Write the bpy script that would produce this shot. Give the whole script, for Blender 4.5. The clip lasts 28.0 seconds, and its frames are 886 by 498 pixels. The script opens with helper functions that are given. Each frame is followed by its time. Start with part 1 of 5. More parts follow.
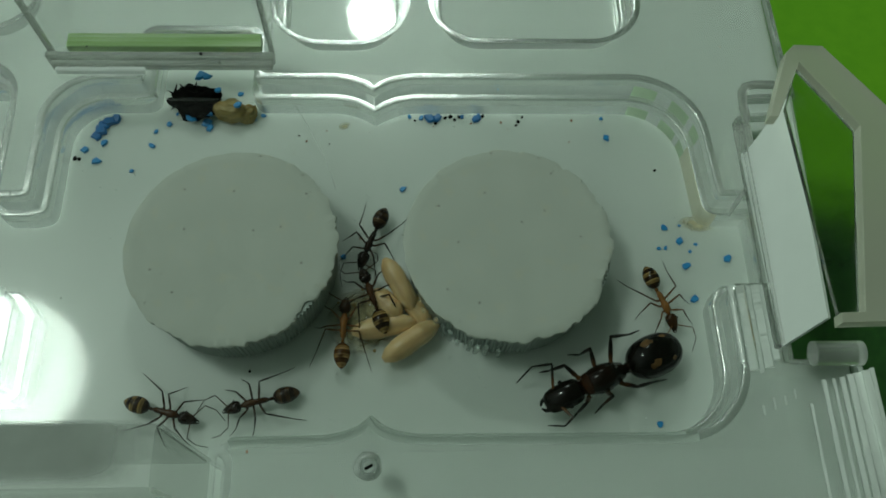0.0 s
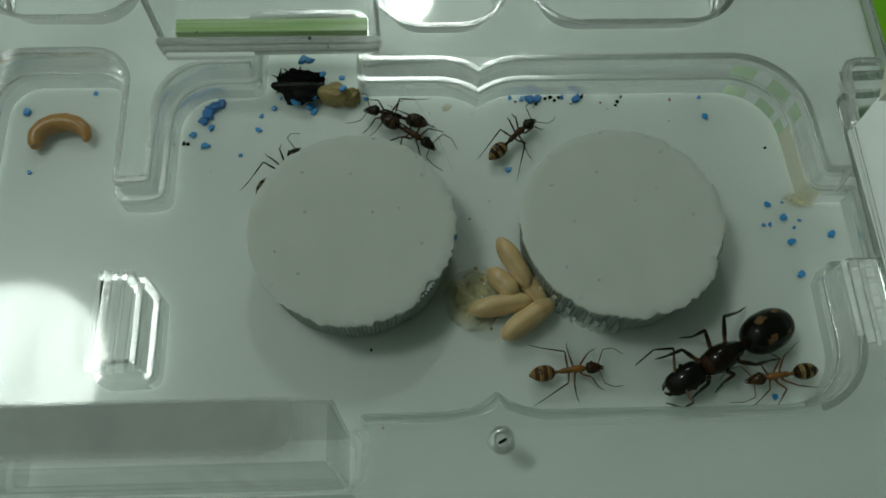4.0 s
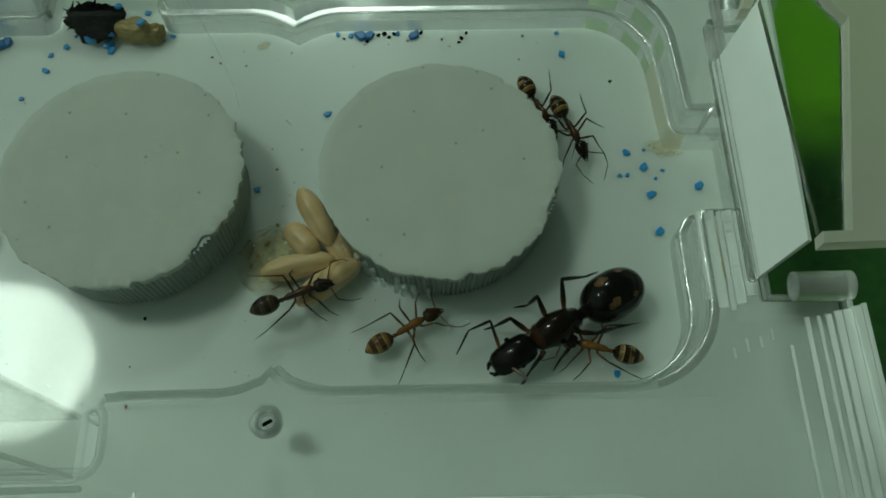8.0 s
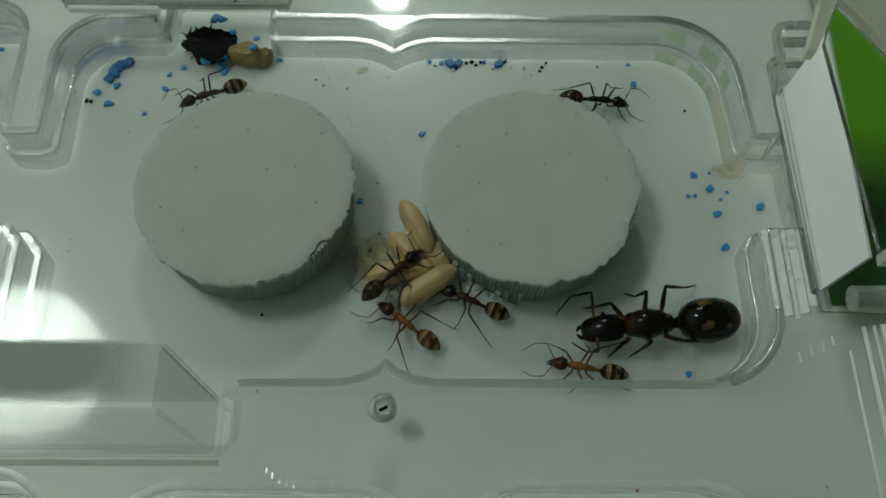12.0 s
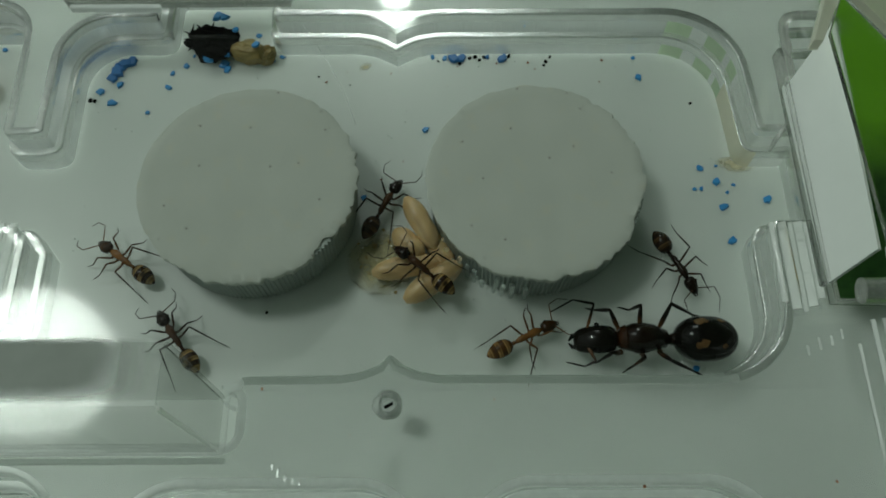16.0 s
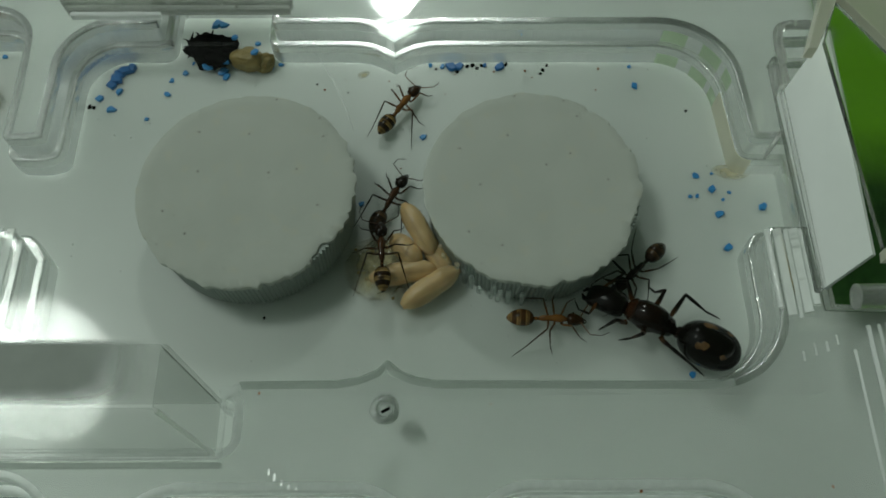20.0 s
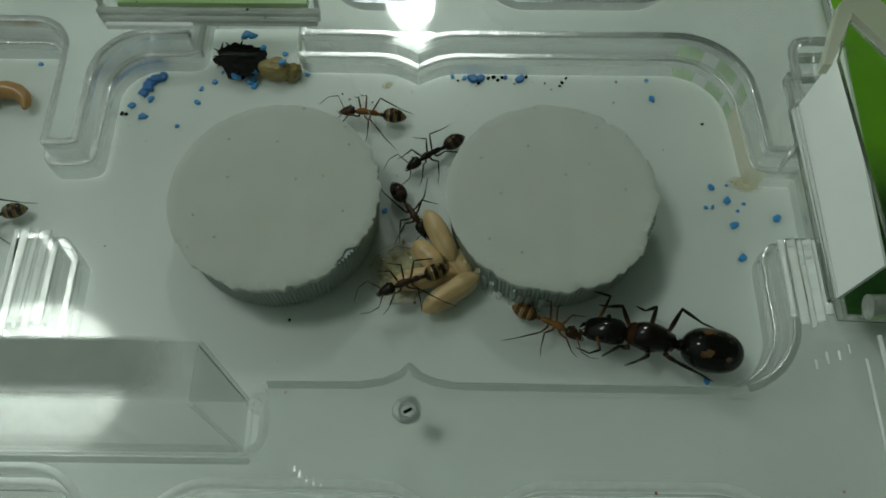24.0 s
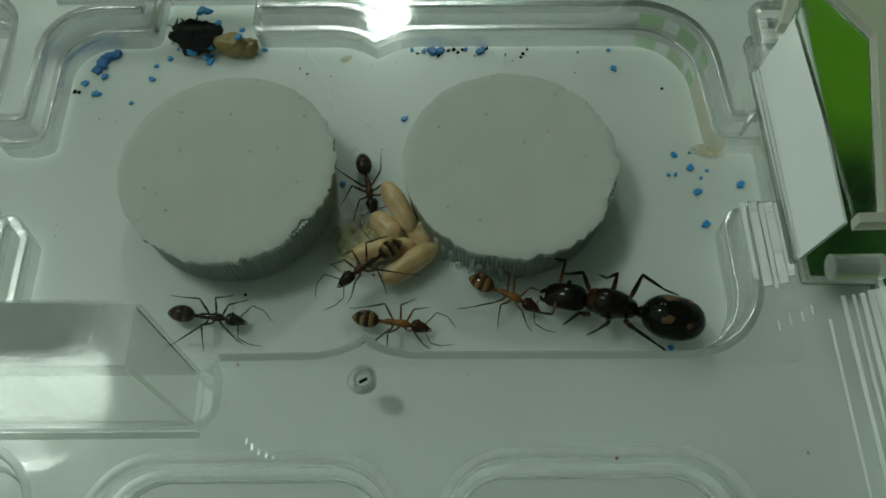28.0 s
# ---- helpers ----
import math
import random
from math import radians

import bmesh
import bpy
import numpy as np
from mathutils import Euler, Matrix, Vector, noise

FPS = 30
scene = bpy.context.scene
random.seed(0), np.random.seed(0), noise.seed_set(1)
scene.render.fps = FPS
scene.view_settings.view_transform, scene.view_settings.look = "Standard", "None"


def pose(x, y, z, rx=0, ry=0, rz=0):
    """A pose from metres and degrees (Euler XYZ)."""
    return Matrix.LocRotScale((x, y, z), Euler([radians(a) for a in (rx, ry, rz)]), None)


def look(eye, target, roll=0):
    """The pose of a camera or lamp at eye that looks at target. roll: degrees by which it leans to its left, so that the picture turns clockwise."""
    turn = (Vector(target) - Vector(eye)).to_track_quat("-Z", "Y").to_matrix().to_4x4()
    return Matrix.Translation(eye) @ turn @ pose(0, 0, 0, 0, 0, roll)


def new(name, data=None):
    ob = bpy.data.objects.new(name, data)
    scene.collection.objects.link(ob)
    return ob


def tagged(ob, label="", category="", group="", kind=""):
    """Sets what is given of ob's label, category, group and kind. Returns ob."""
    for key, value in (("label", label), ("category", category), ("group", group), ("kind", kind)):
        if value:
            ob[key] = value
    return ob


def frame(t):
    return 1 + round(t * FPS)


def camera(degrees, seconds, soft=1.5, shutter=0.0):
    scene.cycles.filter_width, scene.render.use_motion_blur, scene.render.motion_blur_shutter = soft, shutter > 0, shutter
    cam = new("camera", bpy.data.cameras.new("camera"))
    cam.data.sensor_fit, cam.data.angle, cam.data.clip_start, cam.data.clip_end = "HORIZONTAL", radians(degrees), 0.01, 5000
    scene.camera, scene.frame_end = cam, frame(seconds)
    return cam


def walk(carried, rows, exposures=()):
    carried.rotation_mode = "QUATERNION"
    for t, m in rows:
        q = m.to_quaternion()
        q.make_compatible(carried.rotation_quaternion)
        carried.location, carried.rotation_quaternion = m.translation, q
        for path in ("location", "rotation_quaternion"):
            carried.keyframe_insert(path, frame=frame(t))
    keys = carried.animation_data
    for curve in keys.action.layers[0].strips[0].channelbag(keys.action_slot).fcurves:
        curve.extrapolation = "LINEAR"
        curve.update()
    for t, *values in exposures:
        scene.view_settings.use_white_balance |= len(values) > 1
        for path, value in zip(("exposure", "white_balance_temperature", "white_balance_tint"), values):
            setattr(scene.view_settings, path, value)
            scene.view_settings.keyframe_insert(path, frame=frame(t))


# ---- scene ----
MM = 0.001


def mm(x, y, z, rx=0, ry=0, rz=0):
    """A pose from millimetres and degrees."""
    return pose(x * MM, y * MM, z * MM, rx, ry, rz)


# ---- camera: a hand-held phone above the nest; seconds, millimetres, degrees ----
cam = camera(57.15, 28.0, soft=1.7)
PATH = [
    (0.0, 3.59, -29.91, 64.39, 23.81, -1.65, -1.05),
    (0.5, 2.22, -30.18, 65.44, 23.70, -2.26, -1.65),
    (1.0, 3.35, -30.18, 64.25, 23.44, -1.78, -1.12),
    (1.5, 2.71, -30.84, 64.88, 23.36, -1.28, -1.08),
    (2.0, 2.28, -31.36, 64.59, 23.35, -0.92, -0.78),
    (2.5, -0.24, -32.06, 65.63, 23.24, -1.07, -0.24),
    (4.5, -6.19, -29.99, 64.45, 22.19, -1.24, -1.92),
    (5.0, 0.09, -30.34, 61.15, 21.90, -0.95, -1.22),
    (5.5, 3.55, -29.65, 59.49, 22.02, -0.23, -1.41),
    (6.0, 7.92, -29.78, 56.39, 22.19, 0.13, -1.25),
    (6.5, 10.11, -30.37, 54.94, 22.46, 0.36, -0.78),
    (7.0, 12.53, -30.25, 53.58, 22.86, 0.47, -0.87),
    (7.5, 11.31, -29.12, 53.61, 22.02, 0.41, -1.30),
    (8.0, 10.45, -30.47, 54.67, 22.95, -0.27, -1.35),
    (8.5, 9.85, -31.34, 55.44, 23.28, -0.77, -1.29),
    (9.0, 9.82, -31.47, 55.40, 23.29, -1.03, -1.12),
    (9.5, 8.44, -33.64, 57.23, 23.82, -1.04, -1.36),
    (10.0, 7.79, -34.50, 59.08, 24.48, -1.15, -1.25),
    (10.5, 4.89, -33.19, 60.10, 23.92, -1.05, -0.98),
    (11.0, 4.19, -33.56, 60.16, 24.13, -0.76, -0.72),
    (11.5, 3.37, -33.55, 60.76, 23.85, -0.80, -0.20),
    (12.0, 3.62, -33.35, 60.16, 24.03, -0.64, -0.02),
    (12.5, 4.30, -33.28, 59.95, 23.44, 0.09, -0.42),
    (14.5, 3.90, -33.78, 60.43, 24.10, -0.85, -0.20),
    (15.0, 3.70, -33.85, 60.34, 24.20, -0.50, -0.18),
    (15.5, 3.67, -33.41, 60.26, 23.83, -0.10, -0.39),
    (16.0, 3.99, -33.36, 59.81, 23.88, 0.18, -0.27),
    (16.5, 3.21, -33.26, 60.04, 23.86, 0.06, -0.17),
    (17.0, 2.14, -32.46, 60.49, 24.08, -0.69, 0.30),
    (17.5, 2.46, -33.40, 60.54, 24.21, -0.39, 0.10),
    (18.0, 4.02, -34.38, 60.16, 24.38, 0.08, -0.25),
    (18.5, 3.65, -33.86, 60.49, 24.21, -0.04, -0.29),
    (19.0, 3.86, -33.78, 60.23, 24.30, 0.30, -0.40),
    (19.5, 4.29, -33.52, 60.20, 24.12, 0.37, -0.50),
    (20.0, 3.96, -33.95, 59.82, 24.78, -0.07, -0.24),
    (20.5, 4.36, -34.38, 60.20, 24.23, 0.19, -0.17),
    (22.5, 4.54, -35.26, 60.33, 25.07, 0.77, 0.22),
    (23.0, 4.05, -34.48, 61.27, 24.40, 0.62, 0.41),
    (23.5, 3.42, -34.74, 61.13, 25.26, 0.16, 0.85),
    (24.0, 3.02, -34.95, 61.33, 25.46, 0.20, 0.74),
    (24.5, 2.76, -35.41, 62.15, 25.74, -0.35, 0.64),
    (25.0, 3.92, -35.71, 61.51, 25.68, -0.09, 0.53),
    (25.5, 5.44, -35.96, 60.57, 25.62, 0.37, 0.63),
    (26.0, 5.51, -35.92, 59.58, 25.48, -0.23, -0.16),
    (26.5, 5.57, -35.21, 58.67, 25.58, -0.51, -0.57),
    (27.0, 5.55, -36.66, 58.78, 25.83, -0.11, -0.62),
    (27.5, 6.16, -36.10, 59.19, 24.62, 0.28, -0.72),
    (28.0, 5.60, -37.02, 58.99, 25.93, 0.09, -0.48),
]
walk(cam, [(t, mm(*row)) for t, *row in PATH], [(0, 0, 6500, 3), (2, 0, 6500, 8), (6, 0, 6500, 14), (8, 0, 6500, -3), (10, 0, 6500, -2), (12, 0, 6550, 13), (17, 0, 6580, 14), (20, 0, 6600, 15), (24, 0, 6600, 14), (28, 0, 6550, 8)])

# ---- light: a round lamp over one side, a small one behind the nest, and the room, lighter on the lamp's side ----
world = bpy.data.worlds.new("room_light")
scene.world = world
world.use_nodes = True
sky = world.node_tree
where = sky.nodes.new("ShaderNodeTexCoord")
side = sky.nodes.new("ShaderNodeVectorMath")
side.operation = "DOT_PRODUCT"
side.inputs[1].default_value = (-0.86, 0.06, 0.50)
sky.links.new(where.outputs["Generated"], side.inputs[0])
tone = sky.nodes.new("ShaderNodeValToRGB")
while len(tone.color_ramp.elements) < 3:
    tone.color_ramp.elements.new(0.5)
for stop, (pos, colour) in zip(tone.color_ramp.elements, ((0.0, (0.016, 0.032, 0.017)), (0.5, (0.024, 0.036, 0.027)), (1.0, (0.30, 0.375, 0.325)))):
    stop.position, stop.color = pos, (*colour, 1)
sky.links.new(side.outputs["Value"], tone.inputs["Fac"])
sky.links.new(tone.outputs["Color"], sky.nodes["Background"].inputs["Color"])
sky.nodes["Background"].inputs["Strength"].default_value = 1.0


def round_lamp(name, x, y, z, target, diameter, watts, colour):
    data = bpy.data.lights.new(name, "AREA")
    data.shape, data.size, data.energy, data.color = "DISK", diameter * MM, watts, colour
    ob = new(name, data)
    ob.matrix_world = look((x * MM, y * MM, z * MM), [c * MM for c in target])
    return tagged(ob, "round white desk lamp shining on the nest", "lamp")


round_lamp("desk_lamp", -281, 123, 500, (0, -3, 0), 106, 0.60, (0.84, 1.0, 0.895))
round_lamp("clip_lamp", -7, 105.2, 102, (0, 0, 0), 11.4, 0.024, (0.84, 1.0, 0.90))


# ---- materials ----
def nodes_of(name):
    mat = bpy.data.materials.new(name)
    mat.use_nodes = True
    tree = mat.node_tree
    return mat, tree, tree.nodes["Principled BSDF"]


def node(tree, kind, **values):
    n = tree.nodes.new(kind)
    for key, value in values.items():
        n.inputs[key.replace("_", " ")].default_value = value
    return n


def ramp(tree, fac, stops):
    n = tree.nodes.new("ShaderNodeValToRGB")
    while len(n.color_ramp.elements) < len(stops):
        n.color_ramp.elements.new(0.5)
    for e, (pos, col) in zip(n.color_ramp.elements, stops):
        e.position, e.color = pos, (*col, 1)
    tree.links.new(fac, n.inputs["Fac"])
    return n.outputs["Color"]


def mix(tree, fac, a, b, blend="MIX"):
    n = tree.nodes.new("ShaderNodeMix")
    n.data_type, n.blend_type = "RGBA", blend
    for sock, value in ((n.inputs["Factor"], fac), (n.inputs[6], a), (n.inputs[7], b)):
        if isinstance(value, (int, float)):
            sock.default_value = value
        elif isinstance(value, tuple):
            sock.default_value = (*value, 1)
        else:
            tree.links.new(value, sock)
    return n.outputs[2]


def noise_of(tree, scale, detail=4.0, rough=0.55):
    coord = tree.nodes.new("ShaderNodeTexCoord")
    n = node(tree, "ShaderNodeTexNoise", Scale=scale, Detail=detail, Roughness=rough)
    tree.links.new(coord.outputs["Object"], n.inputs["Vector"])
    return n.outputs["Fac"]


def bump(tree, bsdf, height, strength, distance):
    n = node(tree, "ShaderNodeBump", Strength=strength, Distance=distance * MM)
    tree.links.new(height, n.inputs["Height"])
    tree.links.new(n.outputs["Normal"], bsdf.inputs["Normal"])


def solid_mat(name, dark, light, rough=0.5, grain=1500, stain=180, relief=0.0, coat=0.0, sss=0.0, shine=0.5, depth=0.0):
    """Two scales of variation between two colours, with fine relief."""
    mat, tree, b = nodes_of(name)
    a, c = noise_of(tree, grain), noise_of(tree, stain, 3)
    fine = ramp(tree, a, ((0.3, dark), (0.7, light)))
    wide = ramp(tree, c, ((0.3, tuple(0.86 * v for v in light)), (0.7, light)))
    tree.links.new(mix(tree, 0.45, fine, wide), b.inputs["Base Color"])
    b.inputs["Roughness"].default_value = rough
    b.inputs["Coat Weight"].default_value = coat
    b.inputs["Specular IOR Level"].default_value = shine
    if sss:
        b.inputs["Subsurface Weight"].default_value = sss
        b.inputs["Subsurface Radius"].default_value = (1, 1, 1) if depth else (1, 0.6, 0.3)
        b.inputs["Subsurface Scale"].default_value = (depth or 0.4) * MM
    if relief:
        bump(tree, b, a, 0.6, relief)
    return mat


def acrylic(name, tint=(0.64, 0.655, 0.64), rough=0.02, haze=0.0, clear=1.0, striped=0.0, grain=(3600, 3600, 120)):
    """Cast acrylic with a faint waviness and smears on its gloss."""
    mat, tree, b = nodes_of(name)
    b.inputs["Base Color"].default_value = (*tint, 1)
    b.inputs["Transmission Weight"].default_value = clear
    b.inputs["IOR"].default_value = 1.49
    smear = ramp(tree, noise_of(tree, 260, 5), ((0.4, (rough,) * 3), (0.75, (rough + 0.08 + haze,) * 3)))
    tree.links.new(smear, b.inputs["Roughness"])
    if striped:
        coord = tree.nodes.new("ShaderNodeTexCoord")
        stretch = tree.nodes.new("ShaderNodeMapping")
        stretch.inputs["Scale"].default_value = grain
        stripes = node(tree, "ShaderNodeTexNoise", Scale=1.0, Detail=2.0)
        tree.links.new(coord.outputs["Object"], stretch.inputs["Vector"])
        tree.links.new(stretch.outputs[0], stripes.inputs["Vector"])
        bump(tree, b, stripes.outputs["Fac"], striped, 0.05)
    else:
        bump(tree, b, noise_of(tree, 140, 2), 0.25, 0.03)
    return mat


def clear_sheet(name, least=0.015, rough=0.06, ripple=0.0, tint=(1.0, 1.0, 1.0), most=0.9):
    """A thin clear lid: what is below shows straight through it, and lamps mirror in it, more at a grazing angle."""
    mat, tree, b = nodes_of(name)
    tree.nodes.remove(b)
    out = tree.nodes["Material Output"]
    facing = node(tree, "ShaderNodeLayerWeight", Blend=0.5)
    power = tree.nodes.new("ShaderNodeMath")
    power.operation = "POWER"
    power.inputs[1].default_value = 4.0
    tree.links.new(facing.outputs["Facing"], power.inputs[0])
    shine = node(tree, "ShaderNodeMapRange", From_Min=0.0, From_Max=1.0, To_Min=least, To_Max=most)
    tree.links.new(power.outputs[0], shine.inputs["Value"])
    coord = tree.nodes.new("ShaderNodeTexCoord")
    drawn = tree.nodes.new("ShaderNodeMapping")
    drawn.inputs["Scale"].default_value = (900, 90, 90) if not ripple else (1500, 420, 500)
    smear = node(tree, "ShaderNodeTexNoise", Scale=1.0, Detail=4.0, Roughness=0.6)
    tree.links.new(coord.outputs["Object"], drawn.inputs["Vector"])
    tree.links.new(drawn.outputs[0], smear.inputs["Vector"])
    worn_or_shaded = node(tree, "ShaderNodeMapRange", From_Min=0.3, From_Max=0.6, To_Min=0.5, To_Max=1.0)
    tree.links.new(smear.outputs["Fac"], worn_or_shaded.inputs["Value"])
    gain = tree.nodes.new("ShaderNodeMath")
    gain.operation = "MULTIPLY"
    tree.links.new(shine.outputs[0], gain.inputs[0])
    tree.links.new(worn_or_shaded.outputs[0], gain.inputs[1])
    clear = tree.nodes.new("ShaderNodeBsdfTransparent")
    clear.inputs["Color"].default_value = (*tint, 1)
    gloss = node(tree, "ShaderNodeBsdfGlossy", Roughness=rough)
    blend = tree.nodes.new("ShaderNodeMixShader")
    if ripple:
        lift = node(tree, "ShaderNodeBump", Strength=1.0, Distance=ripple * MM)
        tree.links.new(smear.outputs["Fac"], lift.inputs["Height"])
        tree.links.new(lift.outputs["Normal"], gloss.inputs["Normal"])
    tree.links.new(gain.outputs[0], blend.inputs["Fac"])
    tree.links.new(clear.outputs[0], blend.inputs[1])
    tree.links.new(gloss.outputs[0], blend.inputs[2])
    tree.links.new(blend.outputs[0], out.inputs["Surface"])
    return mat


def cut_edge(name, colour, milky, gloss, grain, relief, shine=0.0):
    """The side of a cut acrylic sheet: milky, lit through from behind, clear in part, with fine striations across."""
    mat, tree, b = nodes_of(name)
    coord = tree.nodes.new("ShaderNodeTexCoord")
    drawn = tree.nodes.new("ShaderNodeMapping")
    drawn.inputs["Scale"].default_value = grain
    streak = node(tree, "ShaderNodeTexNoise", Scale=1.0, Detail=3.0, Roughness=0.6)
    tree.links.new(coord.outputs["Object"], drawn.inputs["Vector"])
    tree.links.new(drawn.outputs[0], streak.inputs["Vector"])
    low, high = tuple(0.9 * c for c in colour), tuple(min(1.0, 1.06 * c) for c in colour)
    tree.links.new(ramp(tree, streak.outputs["Fac"], ((0.35, low), (0.65, high))), b.inputs["Base Color"])
    b.inputs["Roughness"].default_value = gloss
    b.inputs["IOR"].default_value = 1.49
    bump(tree, b, streak.outputs["Fac"], 1.0, relief)
    through_light = tree.nodes.new("ShaderNodeBsdfTranslucent")
    through_light.inputs["Color"].default_value = (*colour, 1)
    clear = tree.nodes.new("ShaderNodeBsdfTransparent")
    clear.inputs["Color"].default_value = (0.95, 0.97, 0.955, 1)
    body, whole = tree.nodes.new("ShaderNodeMixShader"), tree.nodes.new("ShaderNodeMixShader")
    body.inputs["Fac"].default_value = 0.55
    tree.links.new(b.outputs[0], body.inputs[1])
    tree.links.new(through_light.outputs[0], body.inputs[2])
    whole.inputs["Fac"].default_value = milky
    tree.links.new(clear.outputs[0], whole.inputs[1])
    tree.links.new(body.outputs[0], whole.inputs[2])
    last = whole
    if shine:
        gleam = node(tree, "ShaderNodeBsdfGlossy", Roughness=gloss)
        lift = node(tree, "ShaderNodeBump", Strength=1.0, Distance=relief * MM)
        tree.links.new(streak.outputs["Fac"], lift.inputs["Height"])
        tree.links.new(lift.outputs["Normal"], gleam.inputs["Normal"])
        last = tree.nodes.new("ShaderNodeMixShader")
        last.inputs["Fac"].default_value = shine
        tree.links.new(whole.outputs[0], last.inputs[1])
        tree.links.new(gleam.outputs[0], last.inputs[2])
    tree.links.new(last.outputs[0], tree.nodes["Material Output"].inputs["Surface"])
    return mat


def chitin(name, dark, light, bands=None, gloss=0.22):
    """An ant's shell; bands: tan rings across the gaster along its length."""
    mat, tree, b = nodes_of(name)
    col = ramp(tree, noise_of(tree, 900, 4), ((0.3, dark), (0.7, light)))
    coord = tree.nodes.new("ShaderNodeTexCoord")
    if bands:
        first, last, tan, count = bands
        sep = tree.nodes.new("ShaderNodeSeparateXYZ")
        tree.links.new(coord.outputs["Object"], sep.inputs[0])
        along = node(tree, "ShaderNodeMapRange", From_Min=first * MM, From_Max=last * MM)
        tree.links.new(sep.outputs["X"], along.inputs["Value"])
        wave = tree.nodes.new("ShaderNodeMath")
        wave.operation = "MULTIPLY"
        wave.inputs[1].default_value = count
        tree.links.new(along.outputs[0], wave.inputs[0])
        part_of = tree.nodes.new("ShaderNodeMath")
        part_of.operation = "FRACT"
        tree.links.new(wave.outputs[0], part_of.inputs[0])
        ring = ramp(tree, part_of.outputs[0], ((0.0, (0, 0, 0)), (0.46, (0, 0, 0)), (0.60, (0.7, 0.7, 0.7)), (0.72, (0.35, 0.35, 0.35)), (0.90, (1, 1, 1)), (0.97, (1, 1, 1)), (1.0, (0, 0, 0))))
        broken = ramp(tree, noise_of(tree, 1000, 3), ((0.36, (0.05, 0.05, 0.05)), (0.54, (1, 1, 1))))
        fac = mix(tree, 1.0, ring, broken, "MULTIPLY")
        col = mix(tree, fac, col, tan)
    tree.links.new(col, b.inputs["Base Color"])
    b.inputs["Roughness"].default_value = gloss
    b.inputs["Specular IOR Level"].default_value = 0.15
    b.inputs["Coat Weight"].default_value = 0.2
    b.inputs["Coat Roughness"].default_value = 0.07
    bump(tree, b, noise_of(tree, 5200, 2), 0.15, 0.02)
    return mat


def leg_shell(name, amber, dark, turn_from, turn_to):
    """A leg that is amber and translucent at its root and dark further out."""
    mat, tree, b = nodes_of(name)
    coord = tree.nodes.new("ShaderNodeTexCoord")
    out = tree.nodes.new("ShaderNodeVectorMath")
    out.operation = "LENGTH"
    tree.links.new(coord.outputs["Object"], out.inputs[0])
    far = node(tree, "ShaderNodeMapRange", From_Min=turn_from * MM, From_Max=turn_to * MM)
    tree.links.new(out.outputs["Value"], far.inputs["Value"])
    grain = noise_of(tree, 1400, 3)
    low = ramp(tree, grain, ((0.3, tuple(0.7 * c for c in amber)), (0.7, amber)))
    high = ramp(tree, grain, ((0.3, tuple(0.6 * c for c in dark)), (0.7, dark)))
    tree.links.new(mix(tree, far.outputs[0], low, high), b.inputs["Base Color"])
    b.inputs["Roughness"].default_value = 0.32
    b.inputs["Specular IOR Level"].default_value = 0.25
    return mat


def cocoon_silk(name):
    """Tan silk, streaked along the cocoon, thin enough to let light in."""
    mat, tree, b = nodes_of(name)
    coord = tree.nodes.new("ShaderNodeTexCoord")
    drawn = tree.nodes.new("ShaderNodeMapping")
    drawn.inputs["Scale"].default_value = (130, 1100, 1100)
    streak = node(tree, "ShaderNodeTexNoise", Scale=1.0, Detail=3.0)
    tree.links.new(coord.outputs["Object"], drawn.inputs["Vector"])
    tree.links.new(drawn.outputs[0], streak.inputs["Vector"])
    lines = ramp(tree, streak.outputs["Fac"], ((0.3, (0.43, 0.27, 0.12)), (0.5, (0.66, 0.465, 0.225)), (0.7, (0.83, 0.67, 0.41))))
    wide = ramp(tree, noise_of(tree, 420, 3), ((0.3, (0.52, 0.34, 0.16)), (0.7, (0.78, 0.59, 0.35))))
    tree.links.new(mix(tree, 0.35, lines, wide), b.inputs["Base Color"])
    b.inputs["Roughness"].default_value = 0.38
    b.inputs["Subsurface Weight"].default_value = 0.35
    b.inputs["Subsurface Radius"].default_value = (1, 0.7, 0.4)
    b.inputs["Subsurface Scale"].default_value = 0.5 * MM
    bump(tree, b, streak.outputs["Fac"], 0.8, 0.16)
    return mat


